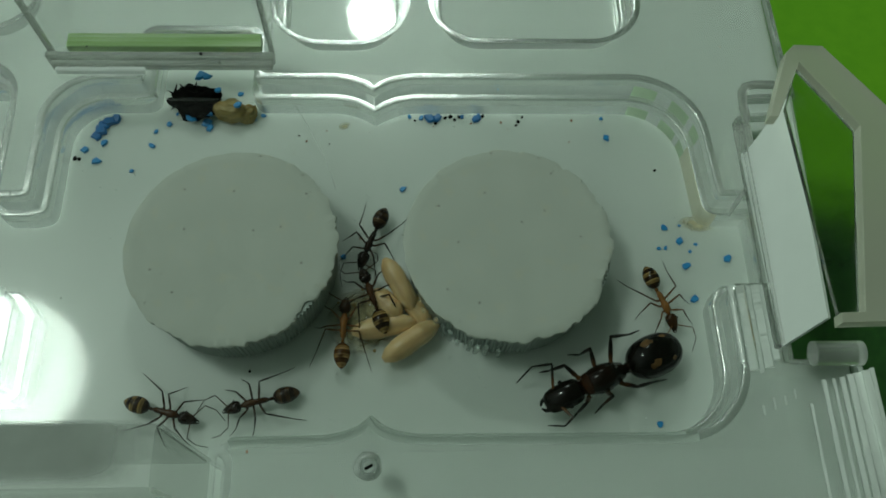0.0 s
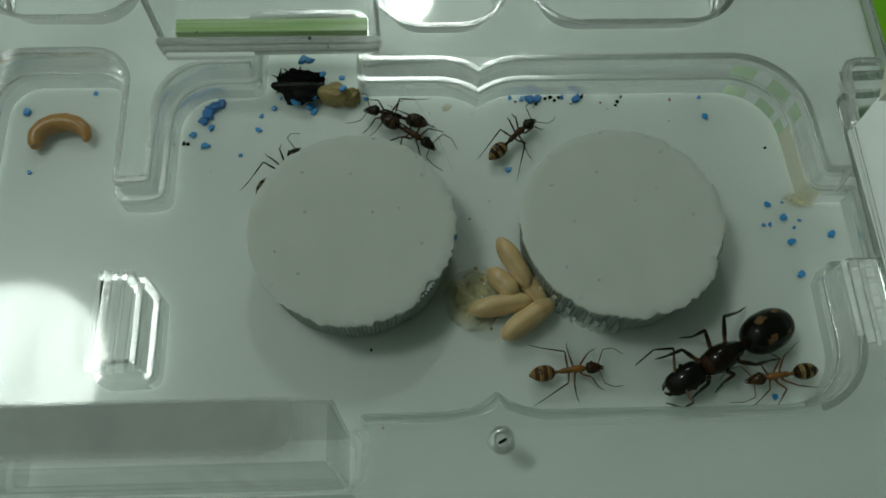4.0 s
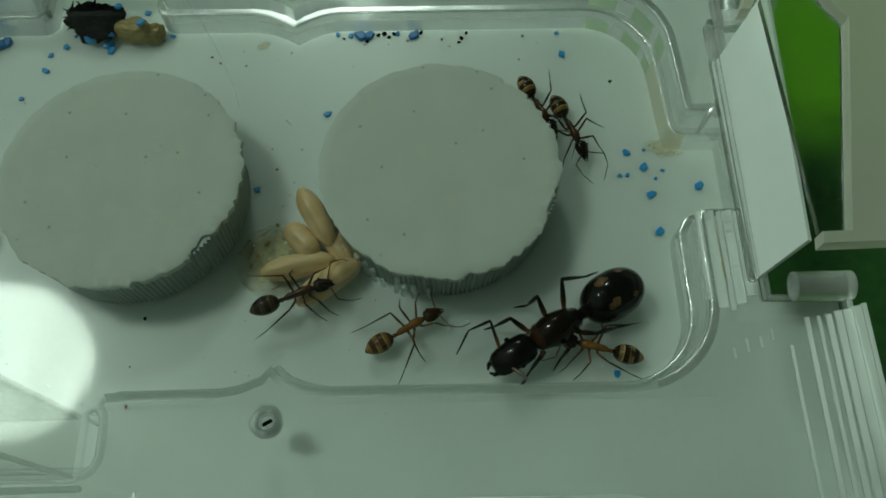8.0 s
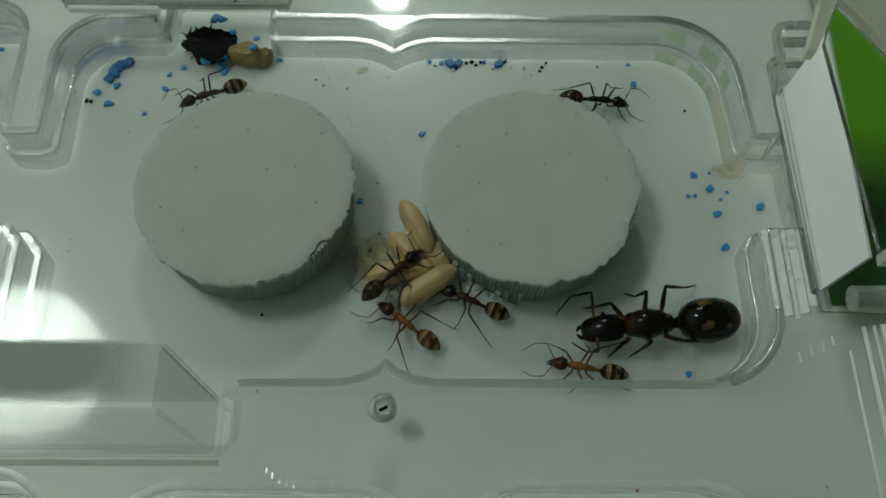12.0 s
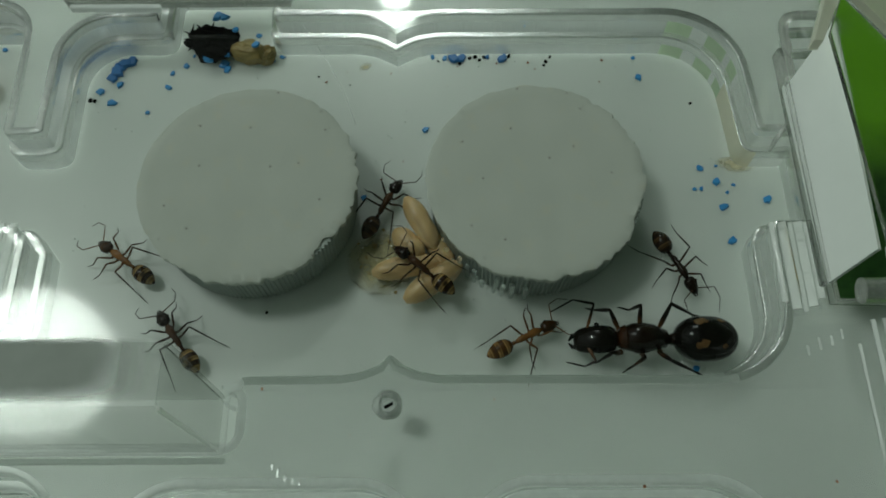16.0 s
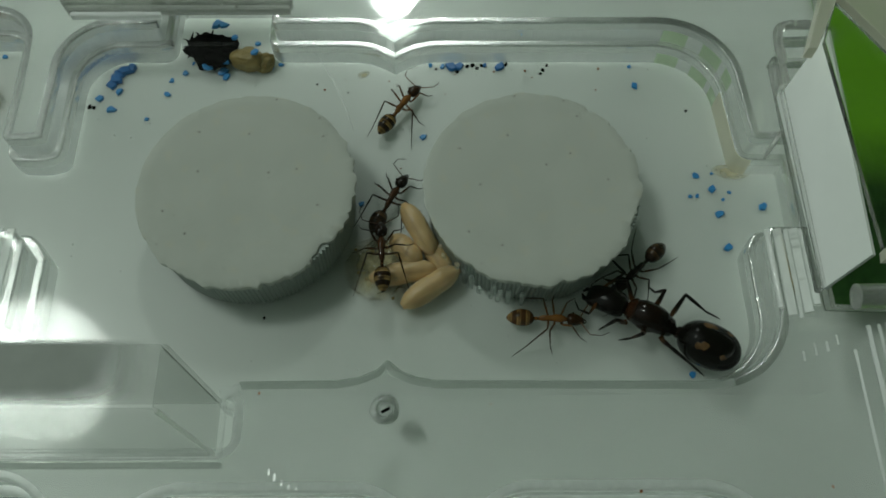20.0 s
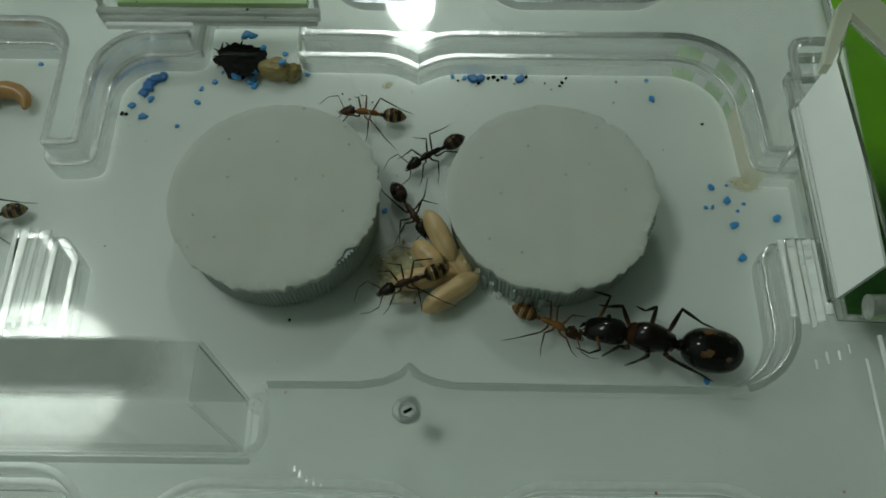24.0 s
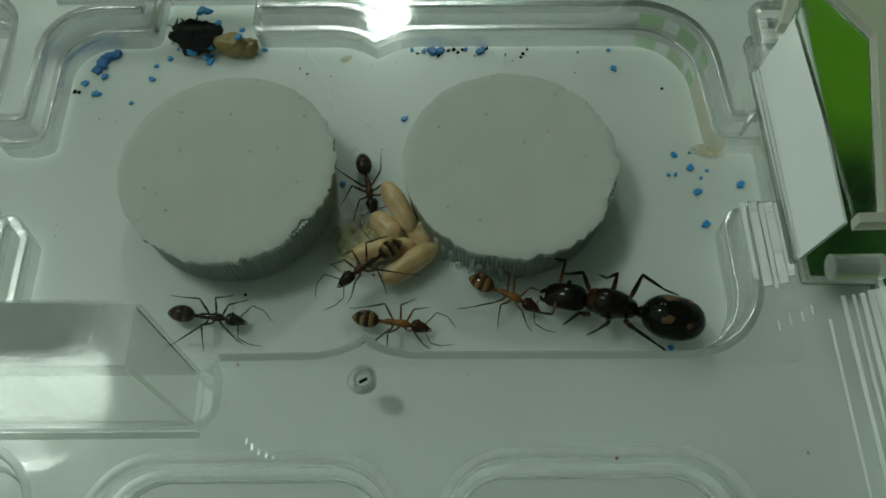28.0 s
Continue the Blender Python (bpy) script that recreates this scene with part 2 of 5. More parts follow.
def plaster(name):
    mat, tree, b = nodes_of(name)
    fine = ramp(tree, noise_of(tree, 2600, 6, 0.7), ((0.3, (0.52, 0.55, 0.495)), (0.7, (0.63, 0.655, 0.595))))
    wide = ramp(tree, noise_of(tree, 260, 5, 0.65), ((0.3, (0.52, 0.55, 0.50)), (0.5, (0.57, 0.60, 0.545)), (0.7, (0.63, 0.65, 0.60))))
    col = mix(tree, 0.5, fine, wide)
    coord = tree.nodes.new("ShaderNodeTexCoord")
    cells = node(tree, "ShaderNodeTexVoronoi", Scale=520.0)
    cells.voronoi_dimensions = "2D"
    tree.links.new(coord.outputs["Object"], cells.inputs["Vector"])
    chosen = tree.nodes.new("ShaderNodeSeparateColor")
    tree.links.new(cells.outputs["Color"], chosen.inputs[0])
    speck = ramp(tree, cells.outputs["Distance"], ((0.0, (1, 1, 1)), (0.03, (1, 1, 1)), (0.075, (0, 0, 0))))
    few = ramp(tree, chosen.outputs[0], ((0.74, (0, 0, 0)), (0.80, (0.9, 0.9, 0.9))))
    col = mix(tree, mix(tree, 1.0, speck, few, "MULTIPLY"), col, (0.27, 0.26, 0.23))
    grains = node(tree, "ShaderNodeTexVoronoi", Scale=1150.0)
    grains.voronoi_dimensions = "2D"
    tree.links.new(coord.outputs["Object"], grains.inputs["Vector"])
    dot = ramp(tree, grains.outputs["Distance"], ((0.0, (1, 1, 1)), (0.05, (1, 1, 1)), (0.10, (0, 0, 0))))
    picked = tree.nodes.new("ShaderNodeSeparateColor")
    tree.links.new(grains.outputs["Color"], picked.inputs[0])
    some = ramp(tree, picked.outputs[0], ((0.80, (0, 0, 0)), (0.95, (0.7, 0.7, 0.7))))
    col = mix(tree, mix(tree, 1.0, dot, some, "MULTIPLY"), col, (0.30, 0.29, 0.25))
    warm = ramp(tree, noise_of(tree, 900, 2), ((0.58, (0, 0, 0)), (0.74, (0.28, 0.28, 0.28))))
    col = mix(tree, warm, col, (0.66, 0.62, 0.47))
    tree.links.new(col, b.inputs["Base Color"])
    b.inputs["Roughness"].default_value = 0.85
    bump(tree, b, noise_of(tree, 3200, 6, 0.7), 0.25, 0.05)
    return mat


def frosting(name, colour, cover):
    """A clear plate sprayed grey, the spray thinning out towards its long sides and its right end."""
    mat, tree, b = nodes_of(name)
    tree.links.new(ramp(tree, noise_of(tree, 260, 4), ((0.3, tuple(0.9 * c for c in colour)), (0.7, tuple(1.1 * c for c in colour)))), b.inputs["Base Color"])
    b.inputs["Roughness"].default_value = 0.6
    coord = tree.nodes.new("ShaderNodeTexCoord")
    sep = tree.nodes.new("ShaderNodeSeparateXYZ")
    tree.links.new(coord.outputs["Generated"], sep.inputs[0])
    last = None
    for axis, low, high in (("X", 1.0, 0.86), ("Y", 0.0, 0.4), ("Y", 1.0, 0.88)):
        fade = node(tree, "ShaderNodeMapRange", From_Min=low, From_Max=high, To_Min=0.0, To_Max=1.0 if last else cover)
        fade.interpolation_type = "SMOOTHSTEP"
        tree.links.new(sep.outputs[axis], fade.inputs["Value"])
        if last is None:
            last = fade.outputs[0]
        else:
            times = tree.nodes.new("ShaderNodeMath")
            times.operation = "MULTIPLY"
            tree.links.new(last, times.inputs[0])
            tree.links.new(fade.outputs[0], times.inputs[1])
            last = times.outputs[0]
    tree.links.new(last, b.inputs["Alpha"])
    b.inputs["Specular IOR Level"].default_value = 0.1
    return mat


def shade_green(name):
    """Dark green that imitates shade on the table, fading out unevenly along its far edge so that the table shows
    through.
    """
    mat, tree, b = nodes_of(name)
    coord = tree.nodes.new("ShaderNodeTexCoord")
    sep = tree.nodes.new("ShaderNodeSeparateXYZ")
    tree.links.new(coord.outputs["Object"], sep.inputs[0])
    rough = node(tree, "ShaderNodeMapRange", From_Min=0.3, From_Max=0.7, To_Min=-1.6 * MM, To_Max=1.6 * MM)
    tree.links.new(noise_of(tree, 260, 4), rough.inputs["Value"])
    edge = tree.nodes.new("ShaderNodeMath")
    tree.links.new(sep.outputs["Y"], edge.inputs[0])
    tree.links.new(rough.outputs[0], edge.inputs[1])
    worn_or_shaded = node(tree, "ShaderNodeMapRange", From_Min=11 * MM, From_Max=-3 * MM, To_Min=0.0, To_Max=1.0)
    worn_or_shaded.interpolation_type = "SMOOTHSTEP"
    tree.links.new(edge.outputs[0], worn_or_shaded.inputs["Value"])
    tree.links.new(worn_or_shaded.outputs[0], b.inputs["Alpha"])
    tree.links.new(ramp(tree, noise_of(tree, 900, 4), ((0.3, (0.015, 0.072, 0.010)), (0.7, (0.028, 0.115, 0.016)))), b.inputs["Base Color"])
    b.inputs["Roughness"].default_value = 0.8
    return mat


def thin_film(name, dark, light, cover):
    """A dried film that is thickest in the middle and thins out unevenly towards its rim."""
    mat, tree, b = nodes_of(name)
    tree.links.new(ramp(tree, noise_of(tree, 1300, 4), ((0.3, dark), (0.7, light))), b.inputs["Base Color"])
    b.inputs["Roughness"].default_value = 0.5
    coord = tree.nodes.new("ShaderNodeTexCoord")
    centred = tree.nodes.new("ShaderNodeVectorMath")
    centred.operation = "MULTIPLY_ADD"
    centred.inputs[1].default_value, centred.inputs[2].default_value = (2, 2, 0), (-1, -1, 0)
    tree.links.new(coord.outputs["Generated"], centred.inputs[0])
    far = tree.nodes.new("ShaderNodeVectorMath")
    far.operation = "LENGTH"
    tree.links.new(centred.outputs[0], far.inputs[0])
    thick = node(tree, "ShaderNodeMapRange", From_Min=0.25, From_Max=0.95, To_Min=cover, To_Max=0.0)
    tree.links.new(far.outputs["Value"], thick.inputs["Value"])
    patchy = node(tree, "ShaderNodeMapRange", From_Min=0.3, From_Max=0.65, To_Min=0.25, To_Max=1.0)
    tree.links.new(noise_of(tree, 700, 4), patchy.inputs["Value"])
    times = tree.nodes.new("ShaderNodeMath")
    times.operation = "MULTIPLY"
    tree.links.new(thick.outputs[0], times.inputs[0])
    tree.links.new(patchy.outputs[0], times.inputs[1])
    tree.links.new(times.outputs[0], b.inputs["Alpha"])
    return mat


WHITE = solid_mat("white_floor_sheet", (0.69, 0.74, 0.70), (0.745, 0.785, 0.75), 0.35, 900, 70, 0.01, sss=0.9, depth=3.0)
TABLE = solid_mat("green_table_top", (0.19, 0.54, 0.02), (0.25, 0.64, 0.028), 0.45, 500, 30, 0.02)
SHADE_GREEN = shade_green("dark_green_shade")
CLEAR = acrylic("clear_acrylic")
CUT = acrylic("laser_cut_acrylic_edge", (0.92, 0.94, 0.93), 0.06, 0.1, 0.45, 0.35)
FROST = acrylic("frosted_acrylic", (0.66, 0.66, 0.56), 0.3, 0.1, 0.5)
SMOKY = acrylic("greyish_clear_acrylic", (0.70, 0.75, 0.69), 0.05, 0.1)
HAZY = acrylic("hazy_grey_acrylic", (0.62, 0.64, 0.61), 0.12, 0.1, 0.7, 0.3)
EDGE = cut_edge("cut_sheet_side", (0.92, 0.95, 0.93), 0.8, 0.2, (1800, 1800, 260), 0.012)
GLEAM = cut_edge("melted_sheet_rim", (0.80, 0.84, 0.81), 0.45, 0.17, (4600, 3200, 200), 0.04, 0.5)
DULL = cut_edge("dull_sheet_side", (0.62, 0.67, 0.63), 0.45, 0.5, (1800, 1800, 260), 0.01)
# green reflection of the table in the corner walls, put into the colour
GREEN_REFLECTION = cut_edge("green_reflection_side", (0.62, 0.80, 0.52), 0.75, 0.2, (1800, 1800, 260), 0.012)
STAINED = cut_edge("amber_stained_side", (0.90, 0.84, 0.64), 0.7, 0.3, (1800, 1800, 260), 0.012)
LID = clear_sheet("clear_lid_sheet", 0.024)
GREY_RIM = cut_edge("pale_panel_corner", (0.92, 0.94, 0.92), 0.7, 0.4, (900, 900, 200), 0.01)
GLINT = clear_sheet("glossy_clear_ridge", 0.16, 0.3, 0.02)
BRUSHED = cut_edge("brushed_sheet_side", (0.90, 0.95, 0.94), 0.7, 0.2, (5200, 5200, 160), 0.06, 0.5)
RIDGE = cut_edge("pale_clear_ridge", (0.90, 0.92, 0.90), 0.4, 0.3, (3000, 300, 300), 0.02, 0.04)
PANEL = clear_sheet("hazy_clear_panel", 0.008, 0.3, 0.0, (0.925, 0.935, 0.925), 0.3)
FROSTED_TOP = frosting("frosted_grey_cover", (0.44, 0.47, 0.44), 0.96)
PLASTER = plaster("grey_plaster")
RIBBED = acrylic("ribbed_cup_plastic", (0.78, 0.85, 0.81), 0.1, 0.1, 0.85)
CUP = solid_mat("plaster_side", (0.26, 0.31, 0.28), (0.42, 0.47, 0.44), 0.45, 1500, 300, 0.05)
BLUE = solid_mat("blue_gel_crumb", (0.02, 0.20, 0.55), (0.05, 0.34, 0.72), 0.35, 2600, 600, 0.06)
DEEP_BLUE = solid_mat("dark_blue_crumb", (0.01, 0.10, 0.34), (0.025, 0.20, 0.52), 0.35, 2600, 600, 0.06)
BLACK = solid_mat("black_debris", (0.001, 0.001, 0.001), (0.004, 0.0035, 0.003), 0.9, 2200, 500, 0.15, shine=0.08)
TAN = solid_mat("tan_debris", (0.22, 0.155, 0.045), (0.36, 0.265, 0.085), 0.45, 900, 350, 0.08, sss=0.3)
COCOON = cocoon_silk("tan_cocoon_silk")
STAIN = thin_film("yellow_stain", (0.66, 0.58, 0.34), (0.76, 0.70, 0.48), 0.6)
AMBER = thin_film("amber_stain", (0.42, 0.30, 0.09), (0.62, 0.50, 0.22), 1.0)
SMEAR = thin_film("yellow_food_smear", (0.50, 0.45, 0.20), (0.66, 0.60, 0.36), 1.0)
RUST = solid_mat("rusty_debris", (0.20, 0.07, 0.03), (0.34, 0.14, 0.06), 0.7, 1800, 500, 0.05)
LARVA = solid_mat("amber_larva_skin", (0.35, 0.15, 0.03), (0.50, 0.26, 0.07), 0.35, 1200, 350, 0.03, sss=0.2)
PAPER = solid_mat("white_film", (0.90, 0.93, 0.91), (0.93, 0.96, 0.94), 0.4, 600, 60, 0.01)
GREEN_EDGE, tree, b = nodes_of("green_tinted_edge")
coord = tree.nodes.new("ShaderNodeTexCoord")
drawn = tree.nodes.new("ShaderNodeMapping")
drawn.inputs["Scale"].default_value = (90, 1900, 500)
streak = node(tree, "ShaderNodeTexNoise", Scale=1.0, Detail=4.0)
tree.links.new(coord.outputs["Object"], drawn.inputs["Vector"])
tree.links.new(drawn.outputs[0], streak.inputs["Vector"])
tree.links.new(ramp(tree, streak.outputs["Fac"], ((0.32, (0.30, 0.49, 0.17)), (0.52, (0.42, 0.60, 0.28)), (0.68, (0.62, 0.74, 0.50)))), b.inputs["Base Color"])
b.inputs["Roughness"].default_value = 0.2


# ---- building blocks ----
def part(name, bm, material, parent=None, label="", at=None, smooth=True, sharp=40):
    """Links a bmesh, drawn in millimetres, as one mesh object."""
    bmesh.ops.recalc_face_normals(bm, faces=bm.faces)
    bmesh.ops.scale(bm, vec=(MM, MM, MM), verts=bm.verts)
    data = bpy.data.meshes.new(name)
    bm.to_mesh(data)
    bm.free()
    data.materials.append(material)
    if smooth:
        data.shade_smooth()
        data.set_sharp_from_angle(angle=radians(sharp))
    ob = new(name, data)
    ob.parent = parent
    if at is not None:
        ob.matrix_basis = at
    if label:
        ob["label"] = label
    return ob


def empty(name, at, label, category, group="", kind=""):
    ob = new(name)
    ob.empty_display_size = 0.002
    ob.matrix_basis = at
    return tagged(ob, label, category, group, kind)


def rounded(corners, steps=12):
    """A loop from (x, y, radius) corners."""
    out, n = [], len(corners)
    for i, (x, y, r) in enumerate(corners):
        p, a, c = Vector((x, y)), Vector(corners[i - 1][:2]), Vector(corners[(i + 1) % n][:2])
        if r <= 0:
            out.append((x, y))
            continue
        u, v = (a - p), (c - p)
        ang = u.angle(v)
        d = min(r / math.tan(ang / 2), 0.48 * u.length, 0.48 * v.length)
        r = d * math.tan(ang / 2)
        u, v = u.normalized(), v.normalized()
        mid = p + (u + v).normalized() * (r / math.sin(ang / 2))
        s, e = p + u * d - mid, p + v * d - mid
        a0 = math.atan2(s.y, s.x)
        turn = (math.atan2(e.y, e.x) - a0 + math.pi) % (2 * math.pi) - math.pi
        out += [(mid.x + r * math.cos(a0 + turn * k / steps), mid.y + r * math.sin(a0 + turn * k / steps)) for k in range(steps + 1)]
    return out


def slab(name, loops, z0, z1, material, bevel=0.12):
    """A flat plate with holes, its edges slightly broken."""
    data = bpy.data.curves.new(name, "CURVE")
    data.dimensions, data.fill_mode = "2D", "BOTH"
    for loop in loops:
        s = data.splines.new("POLY")
        s.points.add(len(loop) - 1)
        for pt, (x, y) in zip(s.points, loop):
            pt.co = (x * MM, y * MM, 0, 1)
        s.use_cyclic_u = True
    data.extrude, data.bevel_depth, data.bevel_resolution, data.offset = ((z1 - z0) / 2 - bevel) * MM, bevel * MM, 1, -bevel * MM
    temp = new(name, data)
    bpy.context.view_layer.update()
    mesh = bpy.data.meshes.new_from_object(temp.evaluated_get(bpy.context.evaluated_depsgraph_get()))
    bpy.data.objects.remove(temp)
    bpy.data.curves.remove(data)
    mesh.materials.clear()
    mesh.materials.append(material)
    bm = bmesh.new()
    bm.from_mesh(mesh)
    bmesh.ops.remove_doubles(bm, verts=bm.verts, dist=0.002 * MM)
    bmesh.ops.recalc_face_normals(bm, faces=bm.faces)
    bm.to_mesh(mesh)
    bm.free()
    mesh.name = name
    mesh.shade_smooth()
    mesh.set_sharp_from_angle(angle=radians(11))
    ob = new(name, mesh)
    ob.location = (0, 0, (z0 + z1) / 2 * MM)
    return ob


def box_bm(x0, x1, y0, y1, z0, z1, bevel=0.15):
    bm = bmesh.new()
    bmesh.ops.create_cube(bm, size=1)
    for v in bm.verts:
        v.co = ((x0 + x1) / 2 + v.co.x * (x1 - x0), (y0 + y1) / 2 + v.co.y * (y1 - y0), (z0 + z1) / 2 + v.co.z * (z1 - z0))
    if bevel:
        bmesh.ops.bevel(bm, geom=bm.edges[:], offset=bevel, segments=2, affect="EDGES")
    return bm


def tube_bm(path, radii, seg=10, bm=None, squash=1.0):
    """A round body along a path of points, closed at both ends."""
    bm = bm or bmesh.new()
    pts = [Vector(p) for p in path]
    rings = []
    for i, p in enumerate(pts):
        d = (pts[min(i + 1, len(pts) - 1)] - pts[max(i - 1, 0)]).normalized()
        side = d.cross(Vector((0, 0, 1)))
        side = side.normalized() if side.length > 0.05 else Vector((0, 1, 0))
        up = side.cross(d)
        rings.append([bm.verts.new(p + side * math.cos(a) * radii[i] + up * math.sin(a) * radii[i] * squash)
                      for a in (2 * math.pi * k / seg for k in range(seg))])
    for a, b in zip(rings, rings[1:]):
        for k in range(seg):
            bm.faces.new((a[k], a[(k + 1) % seg], b[(k + 1) % seg], b[k]))
    bm.faces.new(rings[0][::-1])
    bm.faces.new(rings[-1])
    return bm


def lump_bm(sx, sy, sz, rough, seed, detail=3, freq=1.0):
    """An uneven lump, flat below."""
    bm = bmesh.new()
    bmesh.ops.create_icosphere(bm, subdivisions=detail, radius=1)
    for v in bm.verts:
        k = 1 + rough * noise.fractal(v.co * freq + Vector((seed * 7.3, seed * 3.1, seed)), 0.7, 2.0, 3)
        v.co = Vector((v.co.x * sx, v.co.y * sy, max(v.co.z, -0.6) * sz)) * k
    return bm


# ---- the nest: white floor, two layers of clear sheet with the chambers cut out, lid ----
TOP = 4.55
outer = [(-52, -48), (39.0, -48), (38.4, -12.6), (33.2, -12.4), (33.2, 10.4), (37.9, 10.6), (37.3, 40), (-52, 40)]
chamber = rounded([
    (0.15, -16.25, 0), (1.1, -17.05, 0), (2.2, -17.5, 0), (3.6, -17.75, 0),
    (27.9, -17.9, 5.0), (27.8, -7.4, 1.2), (28.6, -5.9, 1.0), (32.2, -5.9, 0.2), (32.2, 0.5, 0.2), (28.3, 0.5, 1.3),
    (27.5, 12.2, 5.2), (3.4, 12.25, 0), (2.1, 12.0, 0), (1.0, 11.5, 0), (0.0, 10.9, 0), (-1.0, 11.5, 0), (-2.1, 12.0, 0), (-3.4, 12.25, 0),
    (-11.2, 12.3, 1.2), (-11.2, 17.4, 0.3), (-19.7, 17.4, 0.3), (-19.7, 12.3, 1.2), (-27.3, 12.3, 3.8),
    (-27.2, 1.0, 1.3), (-28.8, 0.6, 1.2), (-31.8, 0.6, 1.3), (-32.0, 13.6, 2.6), (-43.0, 13.6, 2.8),
    (-43.0, -17.5, 3), (-36, -18, 1.2), (-36, -22.6, 0.4), (-10.9, -22.6, 0.4), (-10.9, -20.2, 0.4), (-12.6, -19.5, 0.6), (-10.3, -17.8, 1.0),
    (-3.4, -17.75, 0), (-2.0, -17.5, 0), (-0.9, -17.05, 0)])
pillar = rounded([(-31.4, -6.0, 0.5), (-28.2, -6.0, 0.4), (-26.6, -8.0, 0.5), (-26.5, -15.0, 0.9), (-31.4, -15.2, 1.0)])


def well(x0, x1, y0, y1, r=3.6):
    return rounded([(x0 + 0.8, y0 + 0.8, r), (x1 - 0.8, y0 + 0.8, r), (x1 - 0.8, y1 - 0.8, r), (x0 + 0.8, y1 - 0.8, r)])


wells = [well(-9.2, 2.7, 17.2, 36), well(5.4, 24.2, 17.4, 36), well(-45, -31, 18.5, 36), well(-17.6, 2.4, -44, -25.9), well(5.6, 25.6, -44, -25.8),
         well(-45, -21.5, -44, -25.0)]


def plate(name, loops, profile, bands, material, finish):
    """A thick sheet with holes: (loop, whether it bounds material inside) and a side profile of (height, inset), each band with its finish; finish(x, y, band, z) may change it from place to place."""
    bm = bmesh.new()
    caps = ([], [])
    for loop, full in loops:
        n = len(loop)
        area = sum(loop[k - 1][0] * loop[k][1] - loop[k][0] * loop[k - 1][1] for k in range(n))
        way = 1 if (area > 0) == full else -1
        inward = []
        for k in range(n):
            a, b, c = Vector(loop[k - 1]), Vector(loop[k]), Vector(loop[(k + 1) % n])
            e, f = (b - a).normalized(), (c - b).normalized()
            m = (Vector((-e.y, e.x)) + Vector((-f.y, f.x)))
            inward.append(m.normalized() * way if m.length > 0.1 else Vector((0, 0)))
        rings = [[bm.verts.new((x + d.x * inset, y + d.y * inset, z)) for (x, y), d in zip(loop, inward)] for z, inset in profile]
        for (a, b), band, (z, _) in zip(zip(rings, rings[1:]), bands, profile):
            for k in range(n):
                bm.faces.new((a[k], a[(k + 1) % n], b[(k + 1) % n], b[k])).material_index = finish(*loop[k], band, z)
        for ring, cap in ((rings[0], caps[0]), (rings[-1], caps[1])):
            cap += [bm.edges.get((ring[k], ring[(k + 1) % n])) for k in range(n)]
    for cap in caps:
        bmesh.ops.triangle_fill(bm, edges=cap, use_beauty=True)
    ob = part(name, bm, material, sharp=12)
    for face in ob.data.polygons:
        face.use_smooth = abs(face.normal.z) < 0.9999
    for m in (EDGE, GLEAM, DULL, GREEN_REFLECTION, STAINED, BRUSHED):
        ob.data.materials.append(m)
    return ob


def finish(x, y, band, z):
    """The cut sides: milky by the side slot, dull along the front and in the wells there, brushed along the back and
    the far left, painted with the table's green reflection in the far corner, stained by the gate.
    """
    if x < -10.7 and -24 < y < -17:
        return 1
    if x < 24 and -18 < y < -15:
        return 3
    if y < -24.5:
        return 3 if band == 1 else 1
    if band == 1 and (23.4 < x < 25.2 and y > 10 or 25.6 < x < 28 and (9.0 < y < 10.4 or 5.0 < y < 8.2)):
        return 4
    if 27 < x < 30 and 0 < y < 4.0 and z < 2.2:
        return 5
    if band == 1 and (-12 < x < 24 and 10 < y < 13 or x < -19 and y > -1):
        return 6
    return band



SHEET = [(outer, True), (chamber, False), (pillar, True), *[(w, False) for w in wells]]
SIDE, BANDS = [(0.02, 0.0)], []
for foot, inset in ((0.02, 0.0), (2.32, 0.66)):
    for z, back, band in ((1.35, 0.0, 1), (1.9, 0.02, 2), (2.1, 0.05, 2), (2.2, 0.11, 2), (2.235, 0.2, 2), (2.24, 0.3, 2), (2.232, 0.48, 2), (2.22, 0.66, 2)):
        SIDE.append((foot + z, inset + back))
        BANDS.append(band)
sheet = plate("wall_sheet", SHEET, SIDE, BANDS, CLEAR, finish)
sheet.visible_shadow = False
tagged(sheet, "clear acrylic wall of two bonded sheets with chambers cut out, over the white floor", "wall", kind="structure")
base = slab("floor", [outer], -9.0, 0.0, WHITE, 0.1)
for row in wells:
    cx, cy = sum(p[0] for p in row) / len(row), sum(p[1] for p in row) / len(row)
    step = slab("well_floor", [[(cx + (x - cx) * 0.995, cy + (y - cy) * 0.995) for x, y in row]], 0.03, 1.9, CLEAR, 0.05)
    step.visible_shadow = False
    tagged(step, "clear acrylic floor of a shallow well in the sheet", "floor", kind="structure")
tagged(base, "white sheet floor of the ant nest", "floor", kind="structure")

bm = bmesh.new()
bmesh.ops.create_grid(bm, x_segments=8, y_segments=8, size=900)
table = part("table_top", bm, TABLE, at=mm(0, 0, -9.1))
tagged(table, "bright green table top under the nest", "table", kind="structure")

# added sheet: the shade on the table beside the nest, as dark green
shade_sheet = slab("table_shade", [rounded([(34, 18, 3), (240, 18, 6), (240, -300, 8), (34, -300, 8)])], -9.05, -8.6, SHADE_GREEN, 0.05)
tagged(shade_sheet, "added dark green sheet standing in for shade on the table beside the nest", "mat")

